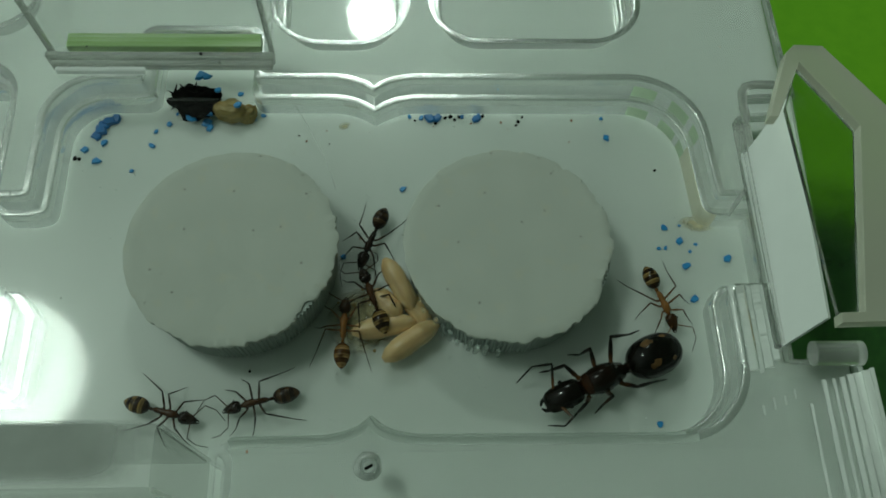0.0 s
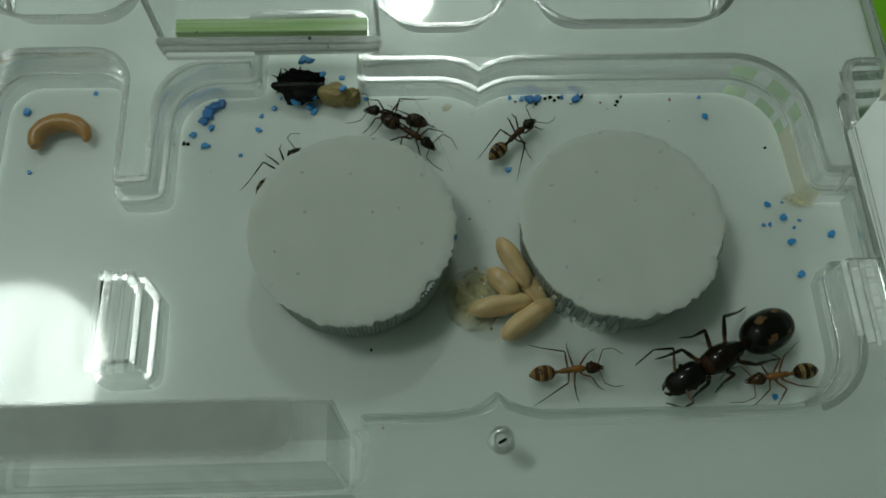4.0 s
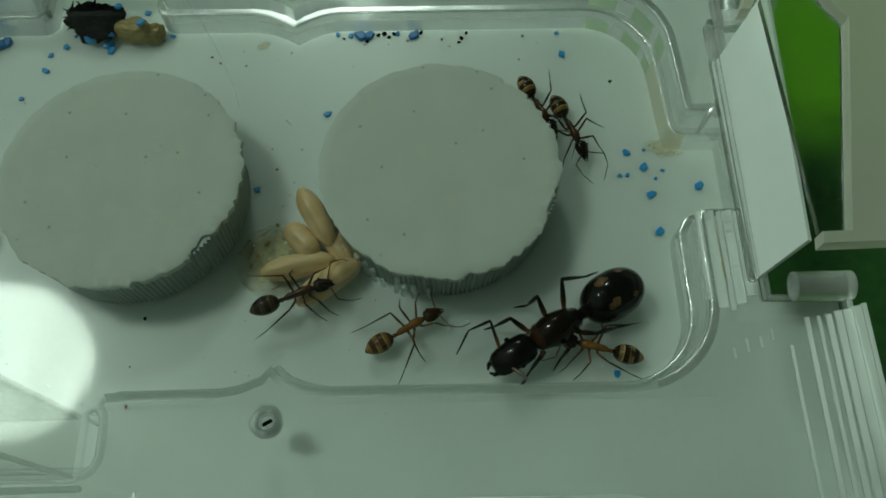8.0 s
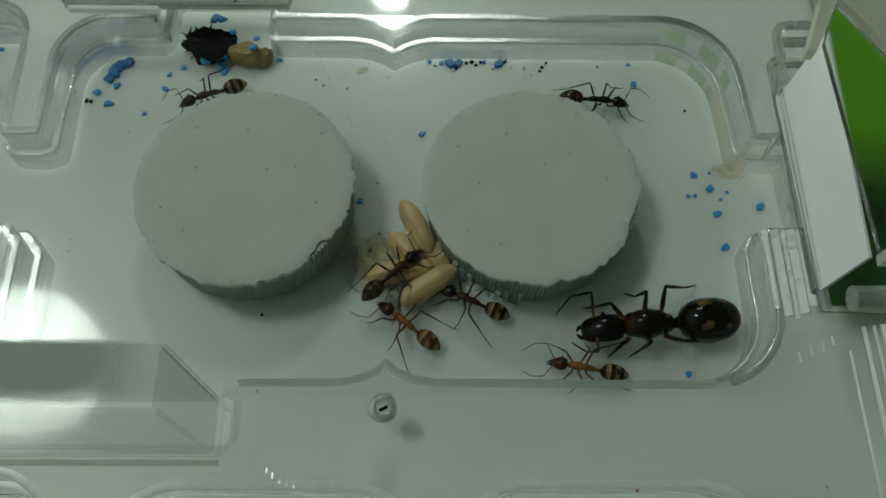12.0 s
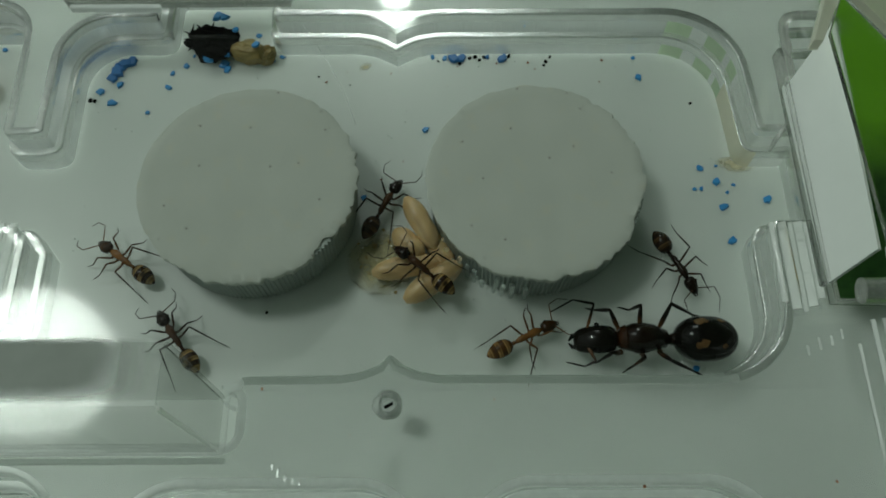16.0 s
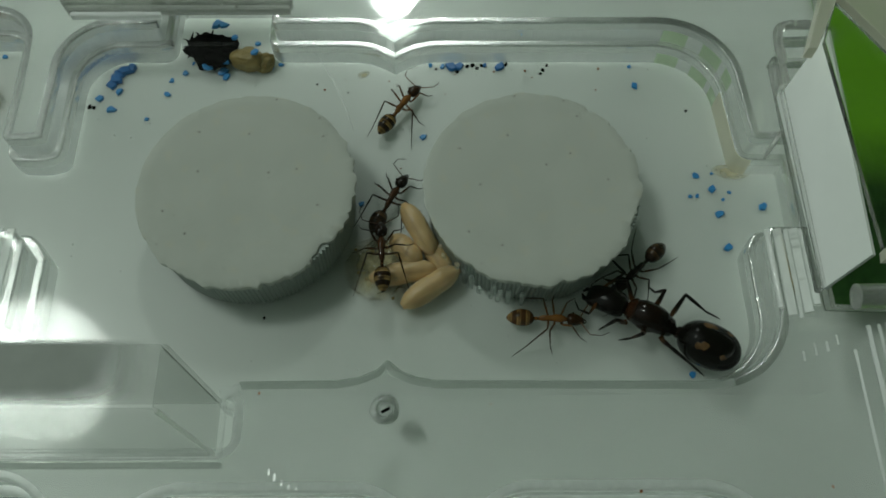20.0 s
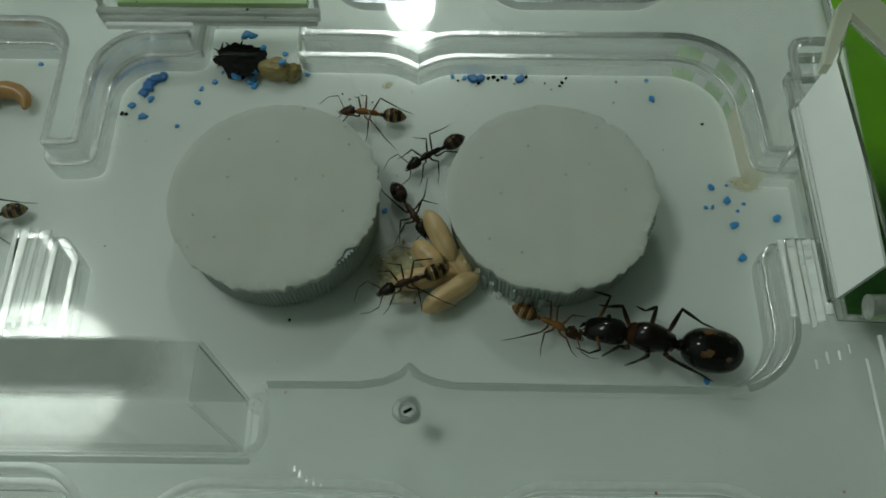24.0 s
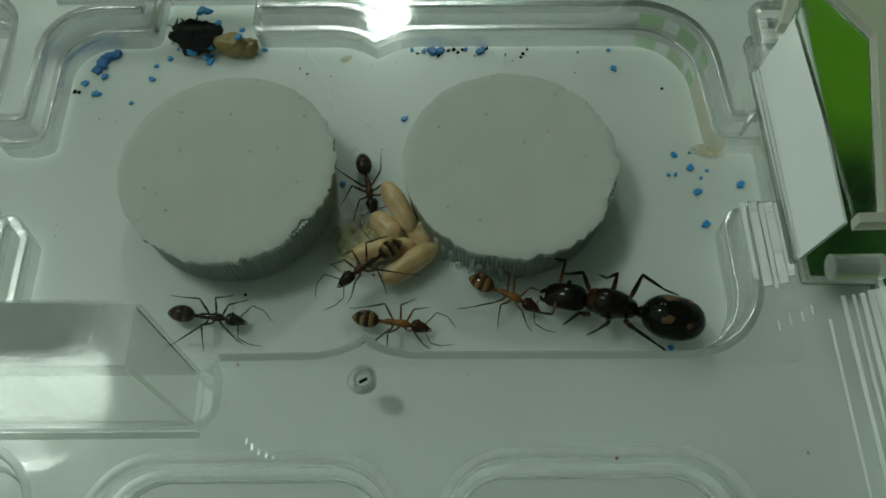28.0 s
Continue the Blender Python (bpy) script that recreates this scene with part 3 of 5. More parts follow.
lid = slab("lid", [rounded([(-44, -23.9, 0.3), (-10.7, -23.9, 0.3), (-10.7, -19.6, 0.3), (30.9, -19.6, 1), (30.9, 10.5, 1), (-44, 10.5, 1)])], TOP + 0.06, TOP + 0.6, LID, 0.01)
lid.visible_shadow = False
tagged(lid, "clear flat lid sheet over the chamber, mirroring a lamp", "lid", kind="structure")


# ---- grey plaster discs in ribbed cups ----
def plaster_disc(x, y, turn, seed):
    rng = random.Random(seed)
    top = empty("plaster_disc", mm(x, y, 0, 0, 0, turn), "round grey plaster disc with ribbed side and chipped rim", "disc", "plaster discs")
    bm = bmesh.new()
    seg = 220
    edge = []
    for k in range(seg):
        a = 2 * math.pi * k / seg
        chip = noise.fractal(Vector((5.0 * math.cos(a), 5.0 * math.sin(a), seed)), 0.5, 2.0, 5)
        bite = 0.55 * math.exp(-((a - 5.55) / 0.12) ** 2)
        rag = 0.5 + 0.5 * math.cos(a + 0.35)
        edge.append(8.5 + (0.10 + 0.22 * rag) * chip + (0.02 + 0.07 * rag) * rng.uniform(-1, 1) - bite)
    rows = ((0.0, 4.56), (0.5, 4.56), (0.9, 4.55), (0.985, 4.54), (1.0, 4.46), (0.996, 4.2), (0.985, 3.7))
    rings = []
    for f, z in rows[1:]:
        rings.append([bm.verts.new((edge[k] * f * math.cos(2 * math.pi * k / seg), edge[k] * f * math.sin(2 * math.pi * k / seg),
                                    z + (0.03 * rng.uniform(-1, 1) if 0.95 < f else 0))) for k in range(seg)])
    mid = bm.verts.new((0, 0, 4.56))
    for k in range(seg):
        bm.faces.new((mid, rings[0][k], rings[0][(k + 1) % seg]))
        for a, b in zip(rings, rings[1:]):
            bm.faces.new((a[k], b[k], b[(k + 1) % seg], a[(k + 1) % seg]))
    part("plaster_top", bm, PLASTER, top, "flat grey plaster surface, speckled, with a ragged edge")
    bm = bmesh.new()
    ribs = 150
    low, high = [], []
    for k in range(ribs * 4):
        a = 2 * math.pi * k / (ribs * 4)
        r = 8.22 + (0.17 if k % 4 in (1, 2) else 0.0)
        low.append(bm.verts.new(((r - 0.3) * math.cos(a), (r - 0.3) * math.sin(a), 0.02)))
        high.append(bm.verts.new((r * math.cos(a), r * math.sin(a), 4.3)))
    n = len(low)
    for k in range(n):
        bm.faces.new((low[k], low[(k + 1) % n], high[(k + 1) % n], high[k]))
    bm.faces.new(low[::-1])
    bm.faces.new(high)
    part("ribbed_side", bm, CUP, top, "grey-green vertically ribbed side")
    return top


plaster_disc(-11.15, -3.0, 0, 3)
second = plaster_disc(11.15, -2.85, 20, 8)
rng = random.Random(41)
for k in range(13):
    a = radians(178 + 5.4 * k + rng.uniform(-1.2, 1.2))
    high, r = rng.uniform(1.2, 3.0), rng.uniform(8.3, 8.5)
    bm = box_bm(-0.14, 0.14, -0.2 * rng.uniform(0.6, 1.3), 0.22, 0.03, high, 0.09)
    p = part("cup_shard", bm, RIBBED, second, "pale clear rib of the cup", mm(r * math.cos(a), r * math.sin(a), 0, rng.uniform(-5, 5), rng.uniform(-4, 9), math.degrees(a)))
    p.visible_shadow = False

# ---- gates: right side with white film, far side clear ----
gate = empty("gate_box", mm(33, -1, 0), "clear acrylic gate box with a white film on its inner face", "gate")


def leaning_panel(bm, low, high, thick):
    """A panel between a lower and an upper edge, each of two (x, y, z) ends."""
    a, b, c, d = [Vector(p) for p in (*low, *high[::-1])]
    n = (b - a).cross(d - a).normalized() * thick
    front = [bm.verts.new(p) for p in (a, b, c, d)]
    back = [bm.verts.new(p + n) for p in (a, b, c, d)]
    bm.faces.new(front)
    bm.faces.new(back[::-1])
    for k in range(4):
        bm.faces.new((front[k], back[k], back[(k + 1) % 4], front[(k + 1) % 4]))
    return bm


def at_gate(bm):
    bmesh.ops.translate(bm, vec=(-33, 1, 0), verts=bm.verts)
    return bm


part("white_panel", at_gate(leaning_panel(bmesh.new(), ((31.5, 4.5, 5.3), (31.5, -12.35, 5.9)), ((34.03, 7.4, 9.8), (33.35, -11.42, 9.8)), 0.3)), PAPER, gate, "white film on the panel", smooth=False)
rim_line = [(30.9, 4.2), (33.3, 10.2), (34.1, 11.0), (36.4, 10.9), (41.0, 4.2), (37.4, -12.4), (32.9, -12.5), (33.0, -11.75), (34.7, -11.7), (37.8, 3.4), (34.2, 9.3), (31.6, 4.2)]
rim = slab("box_rim", [rim_line], 10.8, 12.0, FROST, 0.06)
rim.parent, rim.location = gate, (-33 * MM, 1 * MM, 11.4 * MM)
rim["label"] = "frosted thick acrylic rim"
rim.visible_shadow = False
cap = slab("box_cover", [[(32.6, 5.4), (34.2, 9.1), (37.6, 3.3), (34.6, -11.6), (33.1, -11.6)]], 10.9, 11.4, SMOKY, 0.05)
cap.parent, cap.location = gate, (-33 * MM, 1 * MM, 11.15 * MM)
cap.visible_shadow = False
cap["label"] = "greyish clear cover of the box"
bm = tube_bm([(34.9, 10.9, 6.5), (34.3, 11.0, 6.5), (32.9, 11.0, 6.5), (32.2, 10.8, 6.5), (31.8, 10.2, 6.5), (31.7, 9.2, 6.4), (31.8, 7.9, 6.2), (31.9, 7.4, 6.1)], [0.35, 0.42, 0.42, 0.45, 0.45, 0.42, 0.45, 0.3], 6)
p = part("hinge_loop", at_gate(bm), HAZY, gate, "greyish clear bracket loop", sharp=20)
p.visible_shadow = False
p = part("hinge_post", at_gate(box_bm(31.2, 32.2, 5.0, 7.6, 5.02, 6.2, 0.25)), HAZY, gate, "greyish clear post under the bracket", sharp=20)
p.visible_shadow = False
bm = tube_bm([(29.6, -0.6, 4.4), (30.1, 0.2, 4.6), (31.2, 1.6, 5.0), (31.3, 1.75, 5.05)], [0.12, 0.2, 0.2, 0.1], 8)
p = part("latch_pin", at_gate(bm), HAZY, gate, "small clear latch pin")
p.visible_shadow = False
bm = tube_bm([(33.4, -12.9, 5.9), (33.5, -12.9, 5.9), (37.2, -12.9, 5.9), (37.3, -12.9, 5.9)], [0.7, 0.95, 0.95, 0.7], 24)
p = part("hinge_pin", at_gate(bm), HAZY, gate, "clear acrylic pin")
p.visible_shadow = False
p = part("threshold", at_gate(box_bm(31.0, 31.45, -12.3, 8.0, 5.0, 6.3, 0.1)), CLEAR, gate, "clear ledge below the panel", smooth=False)
p.visible_shadow = False

gate = empty("gate_box", mm(-18.5, 16, 0), "clear acrylic gate box standing behind the far passage", "gate")


def at_gate(bm):
    bmesh.ops.translate(bm, vec=(18.5, -16, 0), verts=bm.verts)
    return bm


for name, bm, m in (("front_panel", box_bm(-27.9, -9.2, 15.0, 15.6, TOP, 14.5, 0.1), LID), ("side_panel", box_bm(-27.9, -27.3, 15.7, 21.5, TOP, 14.5, 0.1), LID),
                    ("side_panel", box_bm(-9.8, -9.2, 15.7, 21.5, TOP, 14.5, 0.1), LID), ("corner_edge", box_bm(-28.3, -27.95, 14.9, 15.6, TOP, 14.5, 0.1), HAZY),
                    ("corner_edge", box_bm(-9.15, -8.8, 14.9, 15.6, TOP, 14.5, 0.1), HAZY), ("sill", box_bm(-28.4, -8.7, 14.25, 14.85, TOP + 0.01, 5.9, 0.12), HAZY),
                    ("sill", box_bm(-28.0, -8.9, 13.75, 14.2, TOP + 0.01, 5.5, 0.1), HAZY), ("sill", box_bm(-27.6, -19.9, 13.3, 13.7, TOP + 0.01, 5.25, 0.08), CUT)):
    p = part(name, at_gate(bm), m, gate, smooth=False)
    p.visible_shadow = False
p = part("edge_strip", at_gate(box_bm(-27.0, -10.0, 15.75, 17.2, TOP + 0.02, 5.35, 0.05)), GREEN_EDGE, gate, "green-tinted strip", smooth=False)

gate = empty("gate_box", mm(-27, -22, 0), "tall clear acrylic gate box with a frosted grey top", "gate")
for name, bm, m, label in (("back_panel", box_bm(-44, -11.3, -20.3, -20.0, TOP + 0.62, 17.4, 0.05), PANEL, ""),
                           ("front_panel", box_bm(-44, -11.3, -23.8, -23.5, TOP + 0.62, 17.4, 0.05), PANEL, ""),
                           ("side_panel", box_bm(-11.3, -11.0, -23.5, -20.3, TOP + 0.62, 17.4, 0.05), PANEL, ""),
                           ("corner_edge", box_bm(-11.25, -10.95, -20.25, -19.98, TOP + 0.62, 17.4, 0.06), PANEL, ""),
                           ("corner_edge", box_bm(-11.2, -10.95, -23.8, -23.55, TOP + 0.62, 17.4, 0.05), GREY_RIM, "pale corner"),
                           ("top_cover", box_bm(-44, -11.3, -23.8, -19.7, 17.42, 17.6, 0.0), FROSTED_TOP, "frosted grey top"),
                           ("sill", box_bm(-44, -10.6, -24.5, -24.1, TOP + 0.01, 4.85, 0.08), DULL, "")):
    bmesh.ops.translate(bm, vec=(27, 22, 0), verts=bm.verts)
    p = part(name, bm, m, gate, label, smooth=False)
    p.visible_shadow = False

# ---- guide rails: low clear laser-cut ridges, finely stepped, beside the passages and along the sheet's edge; glint strokes by a well ----
rng = random.Random(5)


def guide_rail(x, y0, y1, r, lean, drop, uneven=3.0, finish=GLINT):
    """A ridge along y whose upper face leans by lean and carries fine uneven steps that drop along it."""
    bm = bmesh.new()
    lift = 1.95 * r * math.tan(radians(lean))
    rows, y = [], y0
    while y < y1:
        long = rng.uniform(0.14, 0.26)
        step = long * math.tan(radians(drop(y) + rng.gauss(0, uneven)))
        for yy, up in ((y, step), (min(y + long, y1), 0.0)):
            rows.append([bm.verts.new((px * r, yy, pz)) for px, pz in ((-1.5, -0.05), (-1.12, 0.25 * r + up), (0.83, 0.25 * r + lift + up), (1.05, 0.25 * r + lift), (1.5, -0.05))])
        y += long
    for a, b in zip(rows, rows[1:]):
        for k in range(5):
            bm.faces.new((a[k], a[(k + 1) % 5], b[(k + 1) % 5], b[k]))
    bm.faces.new(rows[0])
    bm.faces.new(rows[-1][::-1])
    rail = part("guide_rail", bm, finish, at=mm(x, 0, TOP), smooth=False)
    rail.visible_shadow = False
    return tagged(rail, "low clear stepped ridge on the acrylic sheet with bright highlights, the shortest glossy ones added as glints", "rail", "guide rails")


for x, y0, y1, r in ((28.6, -13.2, -6.9, 0.16), (29.35, -13.8, -6.9, 0.24), (30.0, -14.0, -6.9, 0.12), (30.55, -13.6, -6.9, 0.26), (31.25, -13.0, -6.9, 0.2), 
                     (33.3, -30, -16.4, 0.07), (34.6, -46, -14.6, 0.12), (35.4, -46, -14.5, 0.08), (36.05, -46, -14.4, 0.14), (36.7, -46, -14.2, 0.18), (37.3, -46, -14.1, 0.24), (37.95, -46, -13.9, 0.24), (38.5, -46, -13.7, 0.12),
                     (29.6, -17.2, -16.5, 0.05), (30.5, -16.8, -15.9, 0.05), (31.4, -16.5, -15.8, 0.05), (32.2, -16.0, -15.3, 0.04)):
    guide_rail(x, y0, y1, r, 30 if x < 36 else 31.5, (lambda y: 0.0) if x > 33 else (lambda y: -0.6 * (y + 20)), 0.5 if x > 33 else 2.5, RIDGE)
for x, y0, y1, r in ((-30.9, -14.6, -6.6, 0.16), (-30.2, -14.8, -6.5, 0.24), (-29.3, -14.8, -6.5, 0.14), (-28.5, -14.8, -6.6, 0.24), (-27.6, -14.6, -7.6, 0.2)):
    guide_rail(x, y0, y1, r, -3, lambda y: -4, 3.0, RIDGE)
# no real rails: tiny glossy strokes added for the glints at the well's corner
for x, y0, y1, r in ((-7.5, -24.9, -24.5, 0.06), (-7.1, -25.3, -24.8, 0.07), (-6.6, -25.6, -25.2, 0.08), (-6.1, -25.8, -25.5, 0.07), (-5.6, -25.9, -25.7, 0.06)):
    guide_rail(x, y0, y1, r, 8, lambda y: 3)

# ---- screw hole ----
screw = empty("screw_hole", mm(0.1, -20.55, TOP), "clear countersunk screw hole in the acrylic plate", "screw")
bm = bmesh.new()
ring = [[bm.verts.new((r * math.cos(a) * (1 + 0.05 * math.sin(3 * a + 4 * r)), r * math.sin(a), z + 0.05 * math.sin(5 * a + 3 * r))) for a in (2 * math.pi * k / 24 for k in range(24))]
        for r, z in ((0.42, -0.5), (0.5, 0.2), (0.66, 0.34), (0.82, 0.28), (0.95, 0.16), (1.05, 0.02))]
for a, b in zip(ring, ring[1:]):
    for k in range(24):
        bm.faces.new((a[k], a[(k + 1) % 24], b[(k + 1) % 24], b[k]))
p = part("collar", bm, GLEAM, screw, "clear raised collar")
p.visible_shadow = False
p = part("shaft", tube_bm([(0, 0, -1.9), (0, 0, -1.8), (0, 0, -0.7), (0, 0, -0.5)], [0.4, 0.6, 0.6, 0.4], 16), EDGE, screw, "clear screw shaft in the sheet")
part("slot", box_bm(-0.33, 0.33, -0.11, 0.11, -0.02, 0.12, 0.03), BLACK, screw, "dark slot in the screw", mm(0.05, -0.05, 0, 0, 0, 28))

# ---- loose crumbs and debris ----
rng = random.Random(11)


def crumb(x, y, size, material=BLUE, name="blue_crumb", label="small bright blue gel crumb lying on the white floor", z=0.0):
    bm = bmesh.new()
    n = rng.randint(5, 8)
    loop = []
    for k in range(n):
        a = 2 * math.pi * (k + rng.uniform(-0.25, 0.25)) / n
        r = size * rng.uniform(0.72, 1.1)
        loop.append((r * math.cos(a), r * 0.78 * math.sin(a)))
    h = size * 0.55
    low = [bm.verts.new((*p, 0)) for p in loop]
    mid = [bm.verts.new((p[0] * 1.04, p[1] * 1.04, h * 0.6)) for p in loop]
    top = [bm.verts.new((p[0] * 0.8, p[1] * 0.8, h * rng.uniform(0.85, 1.15))) for p in loop]
    for a, b in ((low, mid), (mid, top)):
        for k in range(n):
            bm.faces.new((a[k], a[(k + 1) % n], b[(k + 1) % n], b[k]))
    bm.faces.new(low[::-1])
    bm.faces.new(top)
    ob = part(name, bm, material, at=mm(x, y, z, 0, 0, rng.uniform(0, 360)), smooth=False)
    return tagged(ob, label, "crumb", "blue crumbs" if "blue" in name else "debris specks")


for x, y, s in ((25.5, 0.4, 0.36), (26.9, 0.6, 0.2), (26.7, -0.9, 0.42), (28.1, -1.2, 0.22), (24.8, -1.6, 0.24), (25.4, -1.55, 0.24), (27.0, -3.3, 0.42),
                (27.3, -6.3, 0.46), (30.7, -2.6, 0.45), (27.5, -1.9, 0.2), (21.0, 11.7, 0.26), (21.3, 9.6, 0.38), (2.5, 4.3, 0.38), (-26.1, 8.4, 0.45), (-24.5, 9.1, 0.4),
                (-24.9, 7.2, 0.45), (-21.7, 6.2, 0.27), (-20.2, 8.8, 0.36), (-20.0, 10.3, 0.3), (-18.9, 11.1, 0.4), (-15.5, 11.2, 0.55), (-15.2, 10.7, 0.42), (-13.5, 11.7, 0.5),
                (-12.0, 12.0, 0.36), (-11.2, 11.6, 0.24), (-10.4, 12.0, 0.3), (23.0, -16.9, 0.33), (-2.6, -2.2, 0.34), (3.1, 11.9, 0.25), (4.2, 11.8, 0.3), (-35.5, 13.0, 0.3), (-41.5, 11.0, 0.5), (-40.3, 4.8, 0.25)):
    crumb(x, y, s)
for x, y, s in ((-24.4, 11.3, 0.75), (-25.0, 10.4, 0.7), (-23.8, 11.6, 0.55), (-25.3, 9.8, 0.55), (-24.8, 11.0, 0.6), (5.0, 11.7, 0.6), (5.7, 11.75, 0.5), (8.0, 11.9, 0.3), (9.3, 11.7, 0.55), (9.5, 12.0, 0.3)):
    crumb(x, y, s, DEEP_BLUE, "dark_blue_crumb", "dark blue gel crumb piled by the chamber wall")
for x, y, s in ((6.4, 11.8, 0.22), (6.9, 11.9, 0.26), (7.3, 11.6, 0.2), (5.5, 11.2, 0.2), (7.7, 11.9, 0.2), (13.2, 11.4, 0.22), (13.0, 11.0, 0.16), (13.6, 11.9, 0.18), (-26.9, 7.5, 0.26), (-26.5, 7.45, 0.22),
                (-7.0, 9.9, 0.12), (-9.8, -12.2, 0.16), (3.6, 11.5, 0.14), (-4.2, 9.0, 0.1), (9.9, 12.0, 0.22)):
    crumb(x, y, s, BLACK, "dark_speck", "tiny dark speck of debris on the floor")
for x, y, z, s in ((23.3, 2.7, 6.2, 0.16), (-15.0, 14.5, 5.92, 0.2), (-13.4, 13.9, 5.55, 0.15), (-24.9, 15.3, 5.92, 0.1), (11.1, 13.2, 3.0, 0.34)):
    crumb(x, y, s, BLACK if z > 5 else BLUE, "dark_speck" if z > 5 else "blue_crumb", "speck of dirt on the clear lid" if z > 5 else "blue gel crumb stuck in the clear wall", z)

for x, y, s_ in ((-1.6, -6.6, 0.28), (-2.2, -7.6, 0.22), (-0.4, -6.2, 0.24), (-1.9, -9.0, 0.2), (-2.6, -8.4, 0.16), (0.2, -10.6, 0.18), (-0.9, -5.2, 0.18), (-2.9, -6.4, 0.14)):
    crumb(x, y, s_, TAN, "food_crumb", "tiny yellowish food crumb on the floor by the cocoons")
for x, y, sx, sy, sz, turn, m, name, label, cat, rough in (
        (-16.6, 12.9, 2.3, 1.5, 1.35, -12, BLACK, "debris_lump", "black ragged lump of debris in the far passage", "debris", 0.42),
        (-13.2, 12.1, 1.6, 1.05, 1.1, -10, TAN, "debris_lump", "tan crumbly lump of debris beside the black lump", "debris", 0.2),
        (-11.9, 11.9, 1.0, 0.8, 0.8, 20, TAN, "debris_lump", "small tan lump of debris with a blue crumb in it", "debris", 0.25)):
    tagged(part(name, lump_bm(sx, sy, sz, rough, sx, 5, 1.2), m, at=mm(x, y, sz * 0.6, 0, 0, turn)), label, cat)
for x, y, z, turn, long in ((-18.5, 13.5, 1.5, 140, 0.6), (-18.2, 13.9, 1.7, 70, 0.5), (-18.6, 13.1, 1.3, 175, 0.45), (-17.6, 14.0, 1.8, 120, 0.4), (-16.4, 14.2, 1.8, 60, 0.35), (-18.4, 12.4, 0.9, 215, 0.4)):
    shred = part("fibre", tube_bm([(-0.5, 0, -0.2), (0, 0, 0), (0.6 * long, 0.06, 0.05), (long, 0.16, 0.02)], [0.13, 0.1, 0.05, 0.015], 6), BLACK, at=mm(x, y, z, 0, 0, turn))
    tagged(shred, "short black fibre sticking out of the debris lump", "debris", "black fibres")
for x, y, z, s in ((-16.9, 11.6, 0.4, 0.6), (-15.2, 12.0, 0.7, 0.6), (-12.4, 11.9, 1.9, 0.42), (-14.2, 13.3, 2.2, 0.4), (-16.2, 15.6, 1.2, 0.6), (-15.6, 15.4, 1.3, 0.5)):
    crumb(x, y, s, BLUE, "blue_crumb", "blue gel crumb stuck to the debris lump", z)


# ---- cocoons ----
def cocoon(x, y, z, turn, pitch, length, r):
    n = 26
    path, radii = [], []
    for k in range(n + 1):
        u = -1 + 2 * k / n
        path.append((u * length / 2, 0, 0.08 * length * (1 - u * u) * 0.3))
        radii.append(r * max(0.08, (1 - abs(u) ** 2.6)) ** 0.5 * (1 - 0.07 * math.exp(-((u - 0.15) / 0.25) ** 2) + 0.008 * math.sin(23 * u)))
    ob = part("cocoon", tube_bm(path, radii, 18), COCOON, at=mm(x, y, z, 0, pitch, turn))
    return tagged(ob, "pale tan silk ant cocoon lying in a pile between the discs", "cocoon", "cocoons")


for row in ((2.2, -5.45, 1.9, -60, 8, 4.8, 0.9), (1.2, -7.0, 1.3, -48, -6, 3.3, 0.94), (1.0, -8.9, 1.0, 10, 0, 5.3, 0.92), (3.15, -10.2, 1.2, 34, -4, 5.3, 0.96), (3.6, -7.3, 0.9, -57, 4, 3.8, 0.85)):
    cocoon(*row)
tagged(part("food_smear", lump_bm(2.9, 2.7, 0.03, 0.35, 5, 5, 1.2), SMEAR, at=mm(-0.9, -8.0, 0.05)), "flat yellowish food smear on the floor by the cocoons", "smear")
tagged(part("wall_stain", lump_bm(1.5, 0.7, 0.02, 0.4, 1.5, 4, 2), STAIN, at=mm(28.6, 0.75, 0.015, 0, 0, -5)), "yellowish dried stain along the foot of the wall", "stain")

tagged(part("rail_stain", lump_bm(2.9, 0.07, 0.05, 0.5, 3.3, 3, 2), AMBER, at=mm(29.7, -9.6, TOP + 0.06, 0, 0, 92)), "thin amber stain along a clear guide rail", "stain")

for x, y, s_ in ((-13.6, 11.7, 0.34), (-11.6, 12.3, 0.26), (-16.6, 12.5, 0.28), (-14.3, 12.1, 0.22), (-12.7, 14.4, 0.30), (-18.3, 12.2, 0.20), (-17.4, 14.3, 0.24)):
    crumb(x, y, s_)

# ---- fine dust on the floor ----
rng = random.Random(23)
bm = bmesh.new()
for k in range(260):
    near = k < 70
    x, y = (rng.gauss(-0.5, 2.2), rng.gauss(-5, 3)) if near else (rng.uniform(-26, 27), rng.uniform(-18, 12))
    if any(math.hypot(x - cx, y + 2.9) < 8.8 for cx in (-11.15, 11.15)):
        continue
    made = bmesh.ops.create_icosphere(bm, subdivisions=1, radius=rng.uniform(0.03, 0.1))["verts"]
    bmesh.ops.translate(bm, vec=(x, y, 0.02), verts=made)
tagged(part("dust", bm, PAPER, at=mm(0, 0, 0.01)), "fine pale dust scattered over the white floor", "dust", kind="stuff")

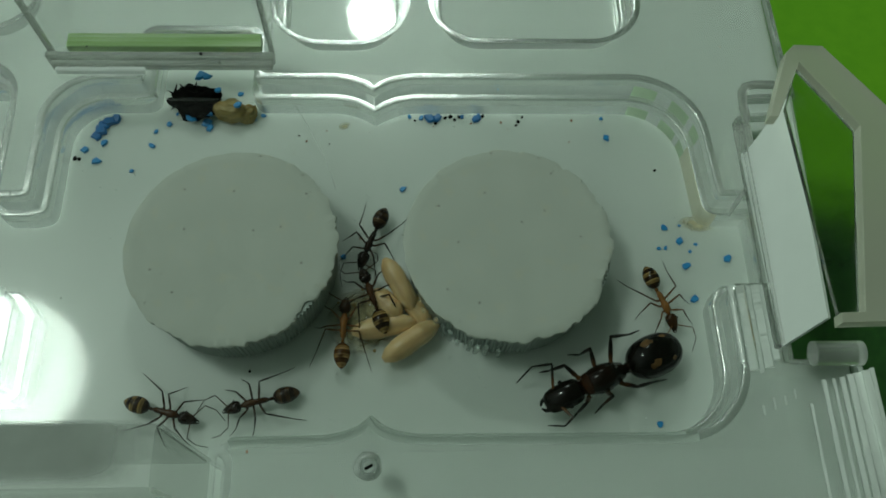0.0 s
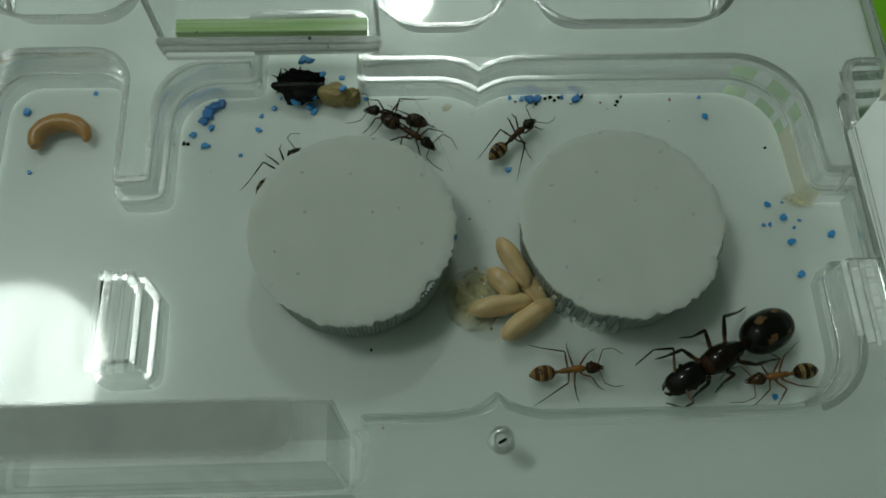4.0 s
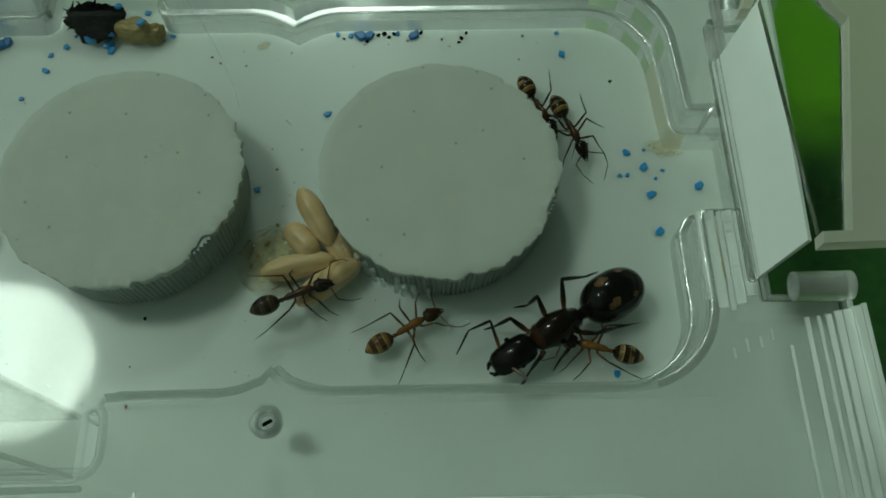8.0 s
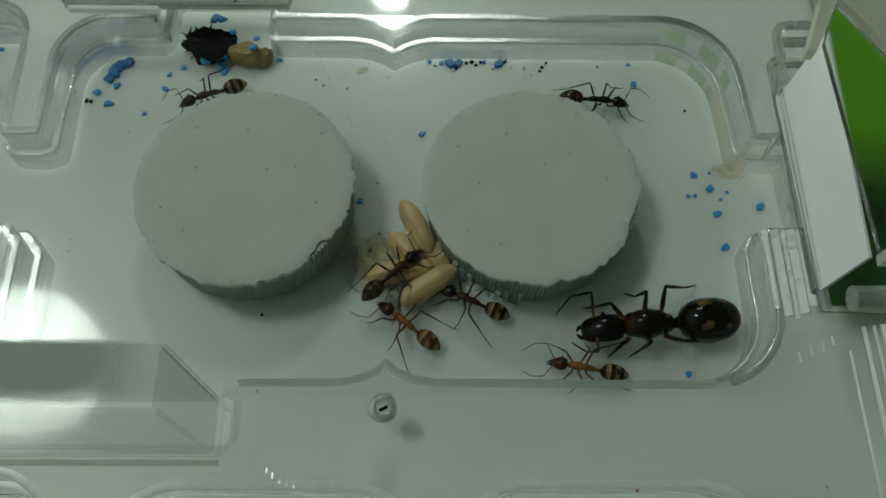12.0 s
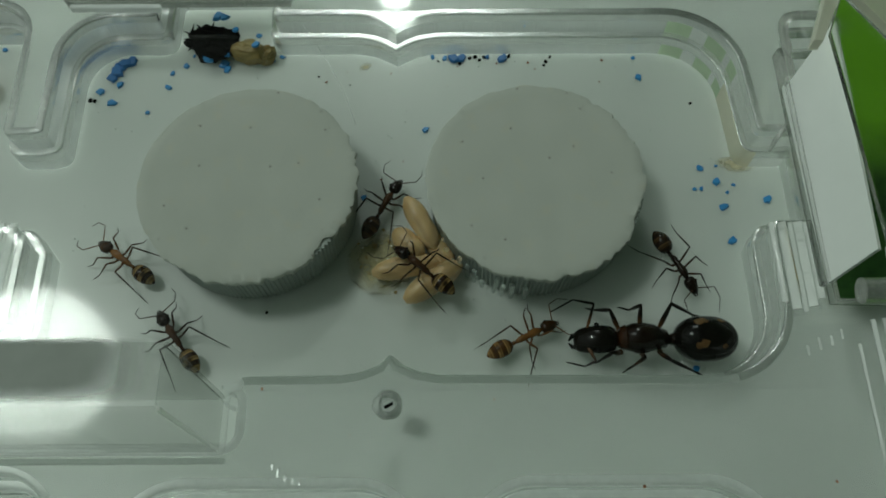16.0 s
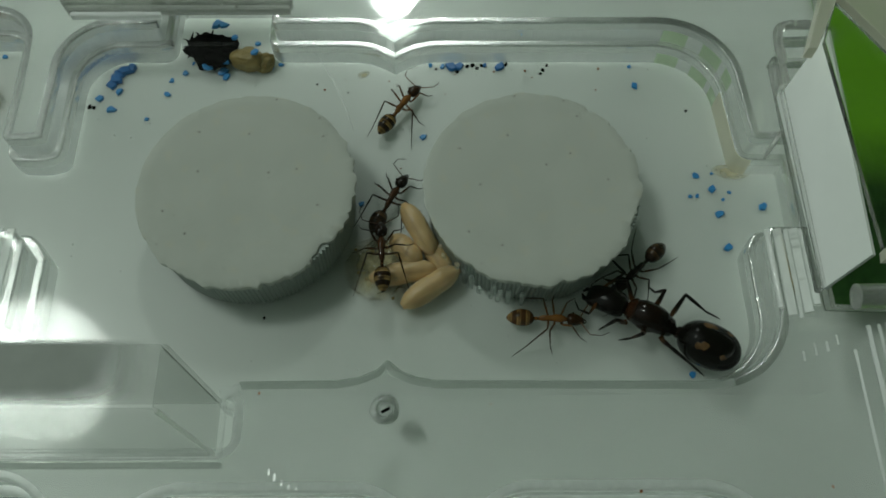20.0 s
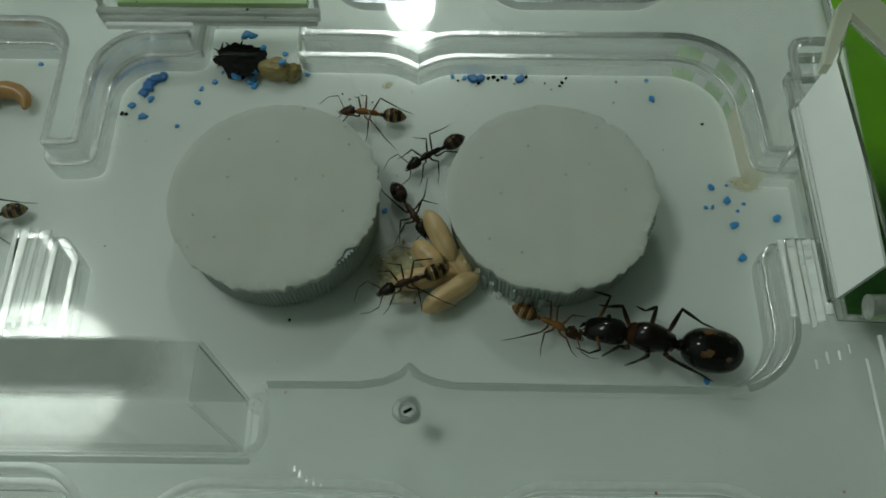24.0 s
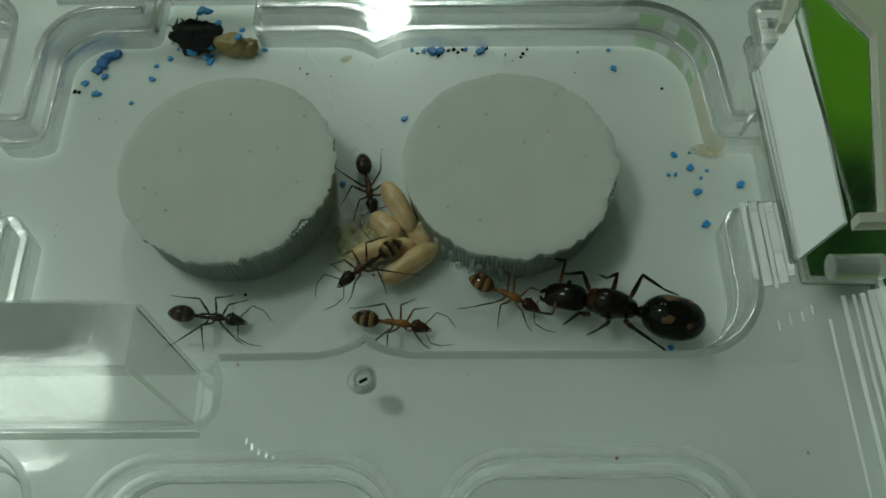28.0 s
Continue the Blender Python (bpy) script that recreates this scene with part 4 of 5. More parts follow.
for k, (x, y, s_) in enumerate(((-6.3, 9.3, 0.13), (5.3, 10.9, 0.1), (8.8, 11.2, 0.12), (11.6, 11.3, 0.16), (18.2, 11.5, 0.16), (-0.6, 10.2, 0.1), (-4.5, 10.4, 0.08), (-7.4, 8.0, 0.07), (12.2, 10.6, 0.09), (0.6, 1.2, 0.1), (-1.2, -0.5, 0.12), (17.8, 9.2, 0.1), (4.4, 8.8, 0.09))):
    crumb(x, y, s_, RUST, "rusty_speck", "tiny reddish brown speck on the white floor")
tagged(part("wall_stain", lump_bm(0.6, 0.36, 0.012, 0.6, 4.4, 3, 2.2), STAIN, at=mm(-2.9, 11.0, 0.01, 0, 0, 30)), "yellow dried stain at the foot of the far wall", "stain")

for x, y, s_ in ((17.1, -26.05, 0.16), (29.8, -25.8, 0.13), (7.4, -20.2, 0.09), (21.8, -23.3, 0.06), (13.4, -22.0, 0.06), (-2.4, -22.6, 0.07), (31.5, 16.5, 0.07), (27.0, 20.0, 0.06), (-8.6, -19.4, 0.12), (3.6, -23.6, 0.05), (24.6, -21.2, 0.05)):
    crumb(x, y, s_, RUST, "rusty_speck", "tiny brown speck of dirt on the clear sheet", TOP + 0.005)

# ---- a hair on the lid ----
hair = [(-7.6 + 4.0 * u + 0.9 * math.sin(2.2 * u), 11.0 - 9.7 * u, 0) for u in (k / 16 for k in range(17))]
p = part("hair", tube_bm(hair, [0.03] * 17, 6), GLINT, at=mm(0, 0, TOP + 1.26))
p.visible_shadow = False
tagged(p, "fine pale hair lying on the clear lid", "hair")

# ---- a curled larva in the side chamber ----
arc = [(2.25 * math.cos(a), 1.7 * math.sin(a), 0) for a in (radians(205 - 215 * k / 16) for k in range(17))]
larva = part("larva", tube_bm(arc, [0.2 + 0.66 * math.sin(math.pi * min(1, (k + 1.5) / 17)) ** 0.6 + 0.05 * (k % 2) for k in range(17)], 14), LARVA, at=mm(-37.6, 7.7, 0.85))
tagged(larva, "curled amber insect larva lying in the side chamber", "larva")


# ---- ants ----
def limb_bm(points, radii, seg=7):
    """A jointed limb through points, thin at its joints."""
    path, rad = [], []
    for i, (a, b) in enumerate(zip(points, points[1:])):
        for u, f in ((0.0, 0.75), (0.25, 1.0), (0.6, 0.95), (0.95, 0.7)):
            path.append(Vector(a).lerp(Vector(b), u))
            rad.append((radii[i] * (1 - u) + radii[i + 1] * u) * f)
    path.append(Vector(points[-1]))
    rad.append(radii[-1] * 0.6)
    return tube_bm(path, rad, seg)


def body_bm(stations, seg=16):
    """A body along x from (x, z, half width, half height) stations."""
    bm = bmesh.new()
    rings = [[bm.verts.new((x, w * math.cos(a), z + h * math.sin(a))) for a in (2 * math.pi * k / seg for k in range(seg))] for x, z, w, h in stations]
    for a, b in zip(rings, rings[1:]):
        for k in range(seg):
            bm.faces.new((a[k], a[(k + 1) % seg], b[(k + 1) % seg], b[k]))
    bm.faces.new(rings[0][::-1])
    bm.faces.new(rings[-1])
    return bm


def egg(x0, x1, z, w, h, power=2.2, skew=0.0, n=14):
    out = []
    for k in range(n + 1):
        u = -1 + 2 * k / n
        f = max(0.02, 1 - abs(u) ** power) ** 0.5 * (1 + skew * u)
        out.append(((x0 + x1) / 2 + u * (x1 - x0) / 2, z, w * f, h * f))
    return out


def make_ant(name, label, shell, body, gaster, leg_mat, queen=False):
    """Head forward along x; the middle between head and gaster is at the origin, feet at z = 0."""
    s = 1.0
    ant = empty(name, mm(0, 0, 0), label, "ant", "" if queen else "worker ants")
    ant.rotation_mode = "QUATERNION"
    if queen:
        head = part("head", body_bm([(2.45, 1.95, 0.55, 0.4), (2.55, 1.9, 0.8, 0.58), (2.9, 1.9, 1.0, 0.8), (3.5, 1.9, 1.06, 0.88), (4.2, 1.82, 1.02, 0.84), (4.8, 1.68, 0.97, 0.72), (5.2, 1.55, 0.86, 0.54), (5.45, 1.5, 0.66, 0.36), (5.55, 1.48, 0.4, 0.2)], 22), shell, ant)
        part("mesosoma", body_bm([(2.5, 1.8, 0.3, 0.3), (2.35, 1.95, 0.62, 0.6), (1.95, 2.1, 0.86, 0.9), (1.3, 2.25, 1.06, 1.1), (0.5, 2.3, 1.08, 1.18), (-0.2, 2.2, 0.98, 1.1), (-0.75, 2.0, 0.8, 0.92), (-1.2, 1.9, 0.66, 0.8), (-1.5, 1.7, 0.32, 0.45)], 22), body, ant)
        part("scutellum", body_bm([(0.05, 3.18, 0.1, 0.08), (-0.1, 3.16, 0.5, 0.2), (-0.4, 3.06, 0.58, 0.26), (-0.68, 2.86, 0.5, 0.24), (-0.82, 2.7, 0.2, 0.12)], 16), shell, ant)
        part("pronotum", body_bm([(2.42, 2.1, 0.5, 0.42), (2.2, 2.24, 0.8, 0.66), (1.9, 2.34, 0.93, 0.78), (1.72, 2.3, 0.86, 0.7)], 20), QUEEN_COLLAR, ant, "reddish brown collar plate")
        for side in (1, -1):
            part("side_plate", lump_bm(0.62, 0.12, 0.42, 0.12, 2 + side, 3), QUEEN_COLLAR, ant, "reddish brown side plate", mm(0.7, side * 1.0, 2.05))
        part("petiole", body_bm([(-1.45, 1.6, 0.18, 0.2), (-1.6, 1.75, 0.42, 0.6), (-1.78, 1.78, 0.45, 0.68), (-1.95, 1.6, 0.2, 0.25)]), body, ant)
        rows = []
        for x, z, w, h in egg(-6.55, -1.75, 1.85, 1.7, 1.66, 2.4, 0.0, 48):
            along = (x + 6.55) / 4.8
            ring = min(abs(along - q) for q in (0.22, 0.46, 0.72))
            k = 1 - 0.012 * math.exp(-(ring / 0.012) ** 2)
            rows.append((x, z, w * k, h * k))
        belly = part("gaster", body_bm(rows, 30), gaster, ant, "glossy black abdomen in overlapping rings")
        for along, tilt, long, wide in ((0.62, 33, 0.52, 0.4), (0.60, -35, 0.58, 0.36), (0.30, 38, 0.26, 0.25), (0.31, -40, 0.3, 0.22)):
            bm = bmesh.new()
            grid = []
            for i in range(9):
                line = []
                for k in range(9):
                    u, v = -1 + i / 4, -1 + k / 4
                    r = max(abs(u), abs(v))
                    n = math.hypot(u, v) or 1.0
                    rag = 0.95 + 0.7 * noise.noise(Vector((u / n * 1.3 + along * 9, v / n * 1.3, tilt * 0.1)))
                    u, v = u / n * r * rag, v / n * r * rag
                    x = -6.55 + 4.8 * along + u * long
                    q = (x + 4.15) / 2.4
                    f = (1 - abs(q) ** 2.4) ** 0.5 * (1.006 if r < 0.99 else 0.985)
                    a = radians(90 - tilt) + v * wide / 1.4
                    line.append(bm.verts.new((x, 1.7 * f * math.cos(a), 1.85 + 1.66 * f * math.sin(a))))
                grid.append(line)
            for a, b in zip(grid, grid[1:]):
                for k in range(8):
                    bm.faces.new((a[k], a[k + 1], b[k + 1], b[k]))
            part("patch", bm, PATCH, belly, "tan patch on the abdomen")
        coxae, feet, r = ((2.0, 0.75), (0.5, 0.85), (-0.8, 0.7)), ((4.7, 2.2), (1.8, 2.8), (-4.9, 2.3)), (0.22, 0.17, 0.11, 0.055)
        knees, ankles = ((3.1, 1.75, 2.3), (0.55, 2.2, 2.4), (-1.5, 2.35, 2.6)), ((4.1, 2.0, 0.7), (1.1, 2.35, 0.8), (-3.6, 2.2, 0.9))
        root_z, ant_root, elbow, tip, ra = 1.25, (4.6, 0.75, 2.1), (3.9, 2.6, 2.4), (6.9, 2.5, 1.0), (0.13, 0.12, 0.08)
        mand, eye = (5.3, 0.3, 1.32, 0.6, 0.18), (3.9, 1.0, 2.22, 0.2)
    else:
        head = part("head", body_bm([(1.5, 1.08, 0.14, 0.12), (1.55, 1.09, 0.34, 0.26), (1.68, 1.1, 0.45, 0.36), (1.88, 1.1, 0.49, 0.41), (2.12, 1.05, 0.48, 0.41), (2.38, 0.98, 0.41, 0.36), (2.62, 0.9, 0.31, 0.28), (2.8, 0.83, 0.22, 0.18), (2.86, 0.8, 0.12, 0.08)], 16), shell, ant)
        part("mesosoma", body_bm([(1.52, 1.04, 0.12, 0.12), (1.35, 1.1, 0.2, 0.2), (1.05, 1.18, 0.31, 0.3), (0.7, 1.2, 0.32, 0.32), (0.38, 1.15, 0.24, 0.26), (0.0, 1.12, 0.24, 0.27), (-0.38, 1.08, 0.23, 0.29), (-0.68, 0.96, 0.12, 0.18)]), body, ant)
        part("petiole", body_bm([(-0.66, 0.86, 0.08, 0.08), (-0.78, 0.95, 0.14, 0.26), (-0.88, 0.95, 0.15, 0.3), (-1.02, 0.86, 0.08, 0.09)], 12), body, ant)
        part("gaster", body_bm([(-0.98, 0.92, 0.12, 0.12), (-1.1, 0.96, 0.36, 0.34), (-1.35, 1.0, 0.56, 0.52), (-1.7, 1.02, 0.66, 0.62), (-2.05, 1.02, 0.67, 0.63), (-2.4, 1.0, 0.6, 0.57), (-2.7, 0.96, 0.46, 0.44), (-2.95, 0.9, 0.27, 0.26), (-3.12, 0.85, 0.08, 0.08)], 20), gaster, ant, "banded oval abdomen")
        coxae, feet, r = ((1.05, 0.22), (0.6, 0.22), (0.1, 0.2)), ((2.9, 1.75), (0.9, 2.5), (-3.2, 2.15)), (0.098, 0.078, 0.046, 0.022)
        knees, ankles = ((1.7, 1.0, 1.6), (0.3, 1.3, 1.75), (-0.35, 1.3, 1.9)), ((2.35, 1.5, 0.45), (0.6, 2.05, 0.5), (-2.2, 1.85, 0.5))
        root_z, ant_root, elbow, tip, ra = 0.85, (2.52, 0.2, 1.12), (3.0, 1.38, 1.35), (4.7, 1.15, 0.3), (0.05, 0.045, 0.035)
        mand, eye = (2.72, 0.085, 0.76, 0.34, 0.07), (1.98, 0.45, 1.25, 0.09)
    for side in (1, -1):
        x, y, z, l, w = mand
        part("mandible", tube_bm([(x, side * y * 1.6, z), (x + l * 0.6, side * y * 1.3, z - 0.05), (x + l, side * y * 0.3, z - 0.1)], [w, w * 0.9, w * 0.35], 8), shell, head)
        x, y, z, w = eye
        bm = bmesh.new()
        bmesh.ops.create_icosphere(bm, subdivisions=2, radius=w)
        bmesh.ops.translate(bm, vec=(x, side * y, z), verts=bm.verts)
        part("eye", bm, EYE, head, "black compound eye")
    moving = []
    for side in (1, -1):
        root = Vector((ant_root[0], side * ant_root[1], ant_root[2]))
        e, t = Vector((elbow[0], side * elbow[1], elbow[2])), Vector((tip[0], side * tip[1], tip[2]))
        if queen and side > 0:
            e, t = Vector((4.5, 1.9, 2.4)), Vector((6.2, 1.1, 1.0))
        bend = e.lerp(t, 0.5) + Vector((0, side * 0.25, 0.2)) * (2 if queen else 1)
        a = part("antenna", limb_bm([(0, 0, 0), e - root, bend - root, t - root], (*ra, ra[2] * 0.8)), leg_mat, head, "thin elbowed antenna", Matrix.Translation(root * MM))
        moving.append((a, root, side, "antenna", 0))
        for i, (c, f, k, n) in enumerate(zip(coxae, feet, knees, ankles)):
            root = Vector((c[0], side * c[1], root_z))
            wide = (0.74 if side > 0 else 1.12) if queen else 1.0
            knee = Vector((k[0], side * k[1] * wide, k[2]))
            foot = Vector((f[0], side * f[1] * wide, 0.05))
            ankle = Vector((n[0], side * n[1] * wide, n[2]))
            if queen and side > 0 and i == 0:
                foot.x, ankle.x, knee.x = 3.7, 3.4, 2.8
            hip = root.lerp(knee, 0.2) + Vector((0, side * 0.06, -0.12))
            leg = part("leg", limb_bm([(0, 0, 0), hip - root, knee - root, ankle - root, foot - root], (r[0] * 1.1, *r)), leg_mat, ant, "", Matrix.Translation(root * MM))
            moving.append((leg, root, side, "leg", i))
    return ant, moving


EYE = chitin("ant_eye", (0.004, 0.004, 0.004), (0.01, 0.009, 0.008), gloss=0.12)
DARK = chitin("dark_shell", (0.006, 0.004, 0.003), (0.022, 0.010, 0.005))
RED = chitin("dark_red_shell", (0.020, 0.009, 0.004), (0.080, 0.032, 0.010))
ORANGE = chitin("orange_shell", (0.115, 0.047, 0.012), (0.33, 0.14, 0.034))
LEG_DARK = leg_shell("dark_leg", (0.06, 0.027, 0.010), (0.022, 0.012, 0.007), 0.6, 1.4)
LEG_RED = leg_shell("red_leg", (0.19, 0.085, 0.026), (0.045, 0.022, 0.011), 0.9, 1.9)
LEG_QUEEN = leg_shell("queen_leg", (0.13, 0.052, 0.014), (0.009, 0.005, 0.004), 0.4, 1.3)
BANDS_DARK = chitin("dark_banded_gaster", (0.010, 0.007, 0.005), (0.030, 0.014, 0.008), (-1.0, -3.05, (0.10, 0.056, 0.022), 3))
BANDS_TAN = chitin("tan_banded_gaster", (0.009, 0.005, 0.003), (0.034, 0.015, 0.006), (-1.0, -3.05, (0.40, 0.26, 0.09), 3))
BANDS_ORANGE = chitin("orange_banded_gaster", (0.030, 0.013, 0.005), (0.11, 0.046, 0.013), (-1.0, -3.05, (0.42, 0.25, 0.09), 3))
QUEEN_GASTER = chitin("queen_gaster", (0.002, 0.0015, 0.0015), (0.006, 0.004, 0.003), gloss=0.12)
PATCH = chitin("tan_patch", (0.035, 0.018, 0.008), (0.19, 0.105, 0.042), gloss=0.2)
QUEEN_SHELL = chitin("queen_shell", (0.002, 0.0015, 0.001), (0.007, 0.004, 0.003), gloss=0.2)
QUEEN_RED = chitin("queen_thorax", (0.003, 0.0015, 0.001), (0.014, 0.0045, 0.002), gloss=0.18)
QUEEN_COLLAR = chitin("queen_collar", (0.010, 0.004, 0.002), (0.042, 0.014, 0.005), gloss=0.2)

DARK_LABEL = "dark brown worker ant with a faintly banded abdomen"
TAN_LABEL = "reddish-brown worker ant with a tan-banded abdomen"
worker_a, limbs_a = make_ant("worker_ant", DARK_LABEL, DARK, RED, BANDS_DARK, LEG_DARK)
worker_b, limbs_b = make_ant("worker_ant", TAN_LABEL, DARK, RED, BANDS_TAN, LEG_DARK)
worker_c, limbs_c = make_ant("worker_ant", DARK_LABEL, DARK, DARK, BANDS_DARK, LEG_DARK)
worker_d, limbs_d = make_ant("worker_ant", TAN_LABEL, DARK, RED, BANDS_TAN, LEG_DARK)
worker_e, limbs_e = make_ant("worker_ant", "orange worker ant with a tan-banded abdomen", RED, ORANGE, BANDS_ORANGE, LEG_RED)
worker_f, limbs_f = make_ant("worker_ant", TAN_LABEL, RED, ORANGE, BANDS_TAN, LEG_RED)
queen, limbs_q = make_ant("queen_ant", "large glossy black queen ant with tan patches on the abdomen", QUEEN_SHELL, QUEEN_RED, QUEEN_GASTER, LEG_QUEEN, True)


def stride(limbs, rows, seed, step, slow, reach):
    """Swings legs with the distance that the body goes, in two sets of three, and lets the antennae feel about."""
    rng = random.Random(seed)
    times = [k * 0.2 for k in range(140)] + [28.0]
    phase, last, out = 0.0, None, []
    for t in times:
        for (t0, *a), (t1, *b) in zip(rows, rows[1:]):
            if t0 <= t <= t1:
                u = (t - t0) / (t1 - t0)
                here = (a[0] + (b[0] - a[0]) * u, a[1] + (b[1] - a[1]) * u, a[3] + (b[3] - a[3]) * u)
                break
        gone = 0.0 if last is None else math.hypot(here[0] - last[0], here[1] - last[1]) + 0.02 * abs(here[2] - last[2])
        last = here
        phase += min(2 * math.pi * gone / step, 1.9)
        out.append((t, phase, min(1.0, gone / 0.7)))
    for limb, root, side, kind, i in limbs:
        first, rate, sway = rng.uniform(0, 6.28), rng.uniform(1.1, 2.2) * slow, rng.uniform(-9, 9) * reach
        keys = []
        for t, ph, pace in out:
            if kind == "leg":
                beat = ph + (math.pi if (i + (side > 0)) % 2 else 0.0)
                swing = reach * (6 + 17 * pace) * math.sin(beat) + sway + 3 * math.sin(rate * t * 0.7 + first)
                lift = side * max(0.0, math.cos(beat)) * 12 * pace
                keys.append((t, mm(*root, lift, 0, side * swing)))
            else:
                keys.append((t, mm(*root, 0, 9 * math.sin(rate * 1.7 * t + first), side * (14 * math.sin(rate * t + first) + sway))))
        walk(limb, keys)


def go(ant, limbs, rows, seed, step=4.2, slow=1.0, reach=1.0):
    """Rows of seconds, millimetres x, y, z and the heading in degrees."""
    walk(ant, [(t, mm(x, y, z, 0, 0, turn)) for t, x, y, z, turn in rows])
    stride(limbs, rows, seed, step, slow, reach)


def motions():
    go(worker_a, limbs_a, [
        (0, -8.6, -14.9, 0, -166), (0.4, -8.9, -15.6, 0, -162), (1, -12.4, -16.4, 0, -170), (1.2, -14.5, -15.7, 0, -176), (1.6, -21, -12.9, 0, -210),
        (2, -24.2, -8.6, 0, -226), (2.5, -25.1, -5.9, 0, -235), (3, -24.2, 2.6, 0, -283), (3.4, -18.6, 8.2, 0, -330), (3.8, -10.2, 8.6, 0, -365), (4.2, -3.2, 5.2, 0, -428),
        (4.5, -0.1, -0.4, 0, -457), (5, -0.7, -2.1, 0, -468), (5.5, -1.6, -3.3, 0, -471), (6, -3, -7.5, 0, -473),
        (6.5, -3.4, -9.2, 0, -440), (7, -2, -11, 0, -415), (7.3, -1.5, -11.9, 0, -394), (7.7, 0.3, -11.7, 0, -351), (8, 0.9, -11.5, 1.2, -340),
        (9, 1.6, -11.6, 1.2, -345), (9.5, 1.5, -11.9, 1.2, -333), (10, 1.4, -11.2, 1.2, -318), (10.5, 0.7, -10.9, 1.2, -307),
        (11, 0.4, -10.3, 1.2, -288), (11.5, 0.5, -9.9, 1.2, -292), (12, 0.4, -9.6, 1.2, -317), (12.5, -1.5, -8.8, 0, -271),
        (14.5, -0.8, -4.5, 0, -312), (15, -0.7, -4.6, 0, -313), (15.5, -0.9, -4.1, 0, -306), (16, -0.9, -3.6, 0, -299), (16.5, -1.2, -3.5, 0, -297),
        (17, -0.3, -2.5, 0, -291), (17.5, -0.7, -2.4, 0, -290), (18, -0.4, -2.3, 0, -292), (18.5, -0.4, -2.1, 0, -292), (19, -0.4, -2.4, 0, -294),
        (19.5, -0.3, -2.4, 0, -295), (20, -0.2, -2.5, 0, -298), (20.5, -0.5, -2.2, 0, -290), (22.5, -0.1, -2.2, 0, -293), (23, -0.1, -2.8, 0, -313),
        (23.5, 0.4, -1.9, 0, -359), (24, -0.4, -2.6, 0, -419), (24.5, -0.6, -2.2, 0, -444), (25, -0.8, -2.4, 0, -448), (25.5, -0.8, -2.3, 0, -446),
        (26, -0.6, -2.3, 0, -451), (26.5, -0.7, -2.3, 0, -451), (27, -0.7, -2.6, 0, -453), (27.5, -0.8, -3, 0, -443), (28, -0.4, -2.8, 0, -438),
    ], 1)
    go(worker_b, limbs_b, [
        (0, -16.2, -15.6, 0, -16), (0.4, -16.9, -15.3, 0, -51), (0.8, -19.7, -13.8, 0, -168), (1, -22.8, -11.7, 0, -200), (1.2, -23.6, -7.1, 0, -235),
        (1.6, -23.8, -3, 0, -247), (2, -23, -1.9, 0, -252), (2.5, -19.8, 3.8, 0, -300), (3.2, -18.9, 4.4, 0, -304), (3.9, -18, 4.1, 0, -306),
        (4.5, -17.2, 3.8, 0, -308), (5, -13.5, 7, 0, -333),
        (5.3, -10.5, 8.4, 0, -351), (5.7, -7.9, 8.9, 0, -352), (6, -5, 8.7, 0, -352), (6.5, 3.3, 7.5, 0, -345), (7, 8.8, 9, 0, -340),
        (7.3, 11.8, 8.4, 0, -356), (7.7, 15.6, 7.4, 0, -391), (8, 18.9, 4.1, 0, -426), (8.3, 21.3, 2.7, 0, -413), (8.6, 21.6, 3.4, 0, -404),
        (9, 22.3, 4.3, 0, -400), (9.2, 22.3, 4.3, 0, -341), (9.5, 20.4, 7.1, 0, -261), (9.8, 18.3, 8.9, 0, -173), (10, 12.6, 9.2, 0, -176),
        (10.4, 6.2, 9.7, 0, -176), (11, 2.6, 9.7, 0, -176), (11.3, -3.3, 9.4, 0, -176), (11.6, -9.5, 8.8, 0, -173), (12, -15.7, 7.7, 0, -157),
        (12.5, -23.8, -0.8, 0, -125), (13.2, -22.6, -6.6, 0, -100), (13.9, -17.6, -13.2, 0, -35), (14.5, -11.6, -15, 0, 42),
        (14.9, -12.9, -15.5, 0, 93), (15, -14.6, -15, 0, 128), (15.5, -15.7, -14.6, 0, 128), (16, -16.2, -14.7, 0, 127), (16.5, -19.3, -13.6, 0, 141),
        (17, -24.6, -7.1, 0, 110), (17.3, -24.6, -3.6, 0, 108), (17.7, -26.1, -2.8, 0, 121), (18, -27.4, -3.5, 0, 150), (18.5, -29.5, -2.3, 0, 152),
        (19, -32.4, -2, 0, 160), (20.5, -38.4, -0.3, 0, 138), (22.5, -33.7, 9, 0, 142), (23, -34.5, 4.9, 0, 207), (24, -35.7, -3.6, 0, 196),
        (26, -38.8, -3.3, 0, 180), (28, -39.3, -3.5, 0, 172),
    ], 2)
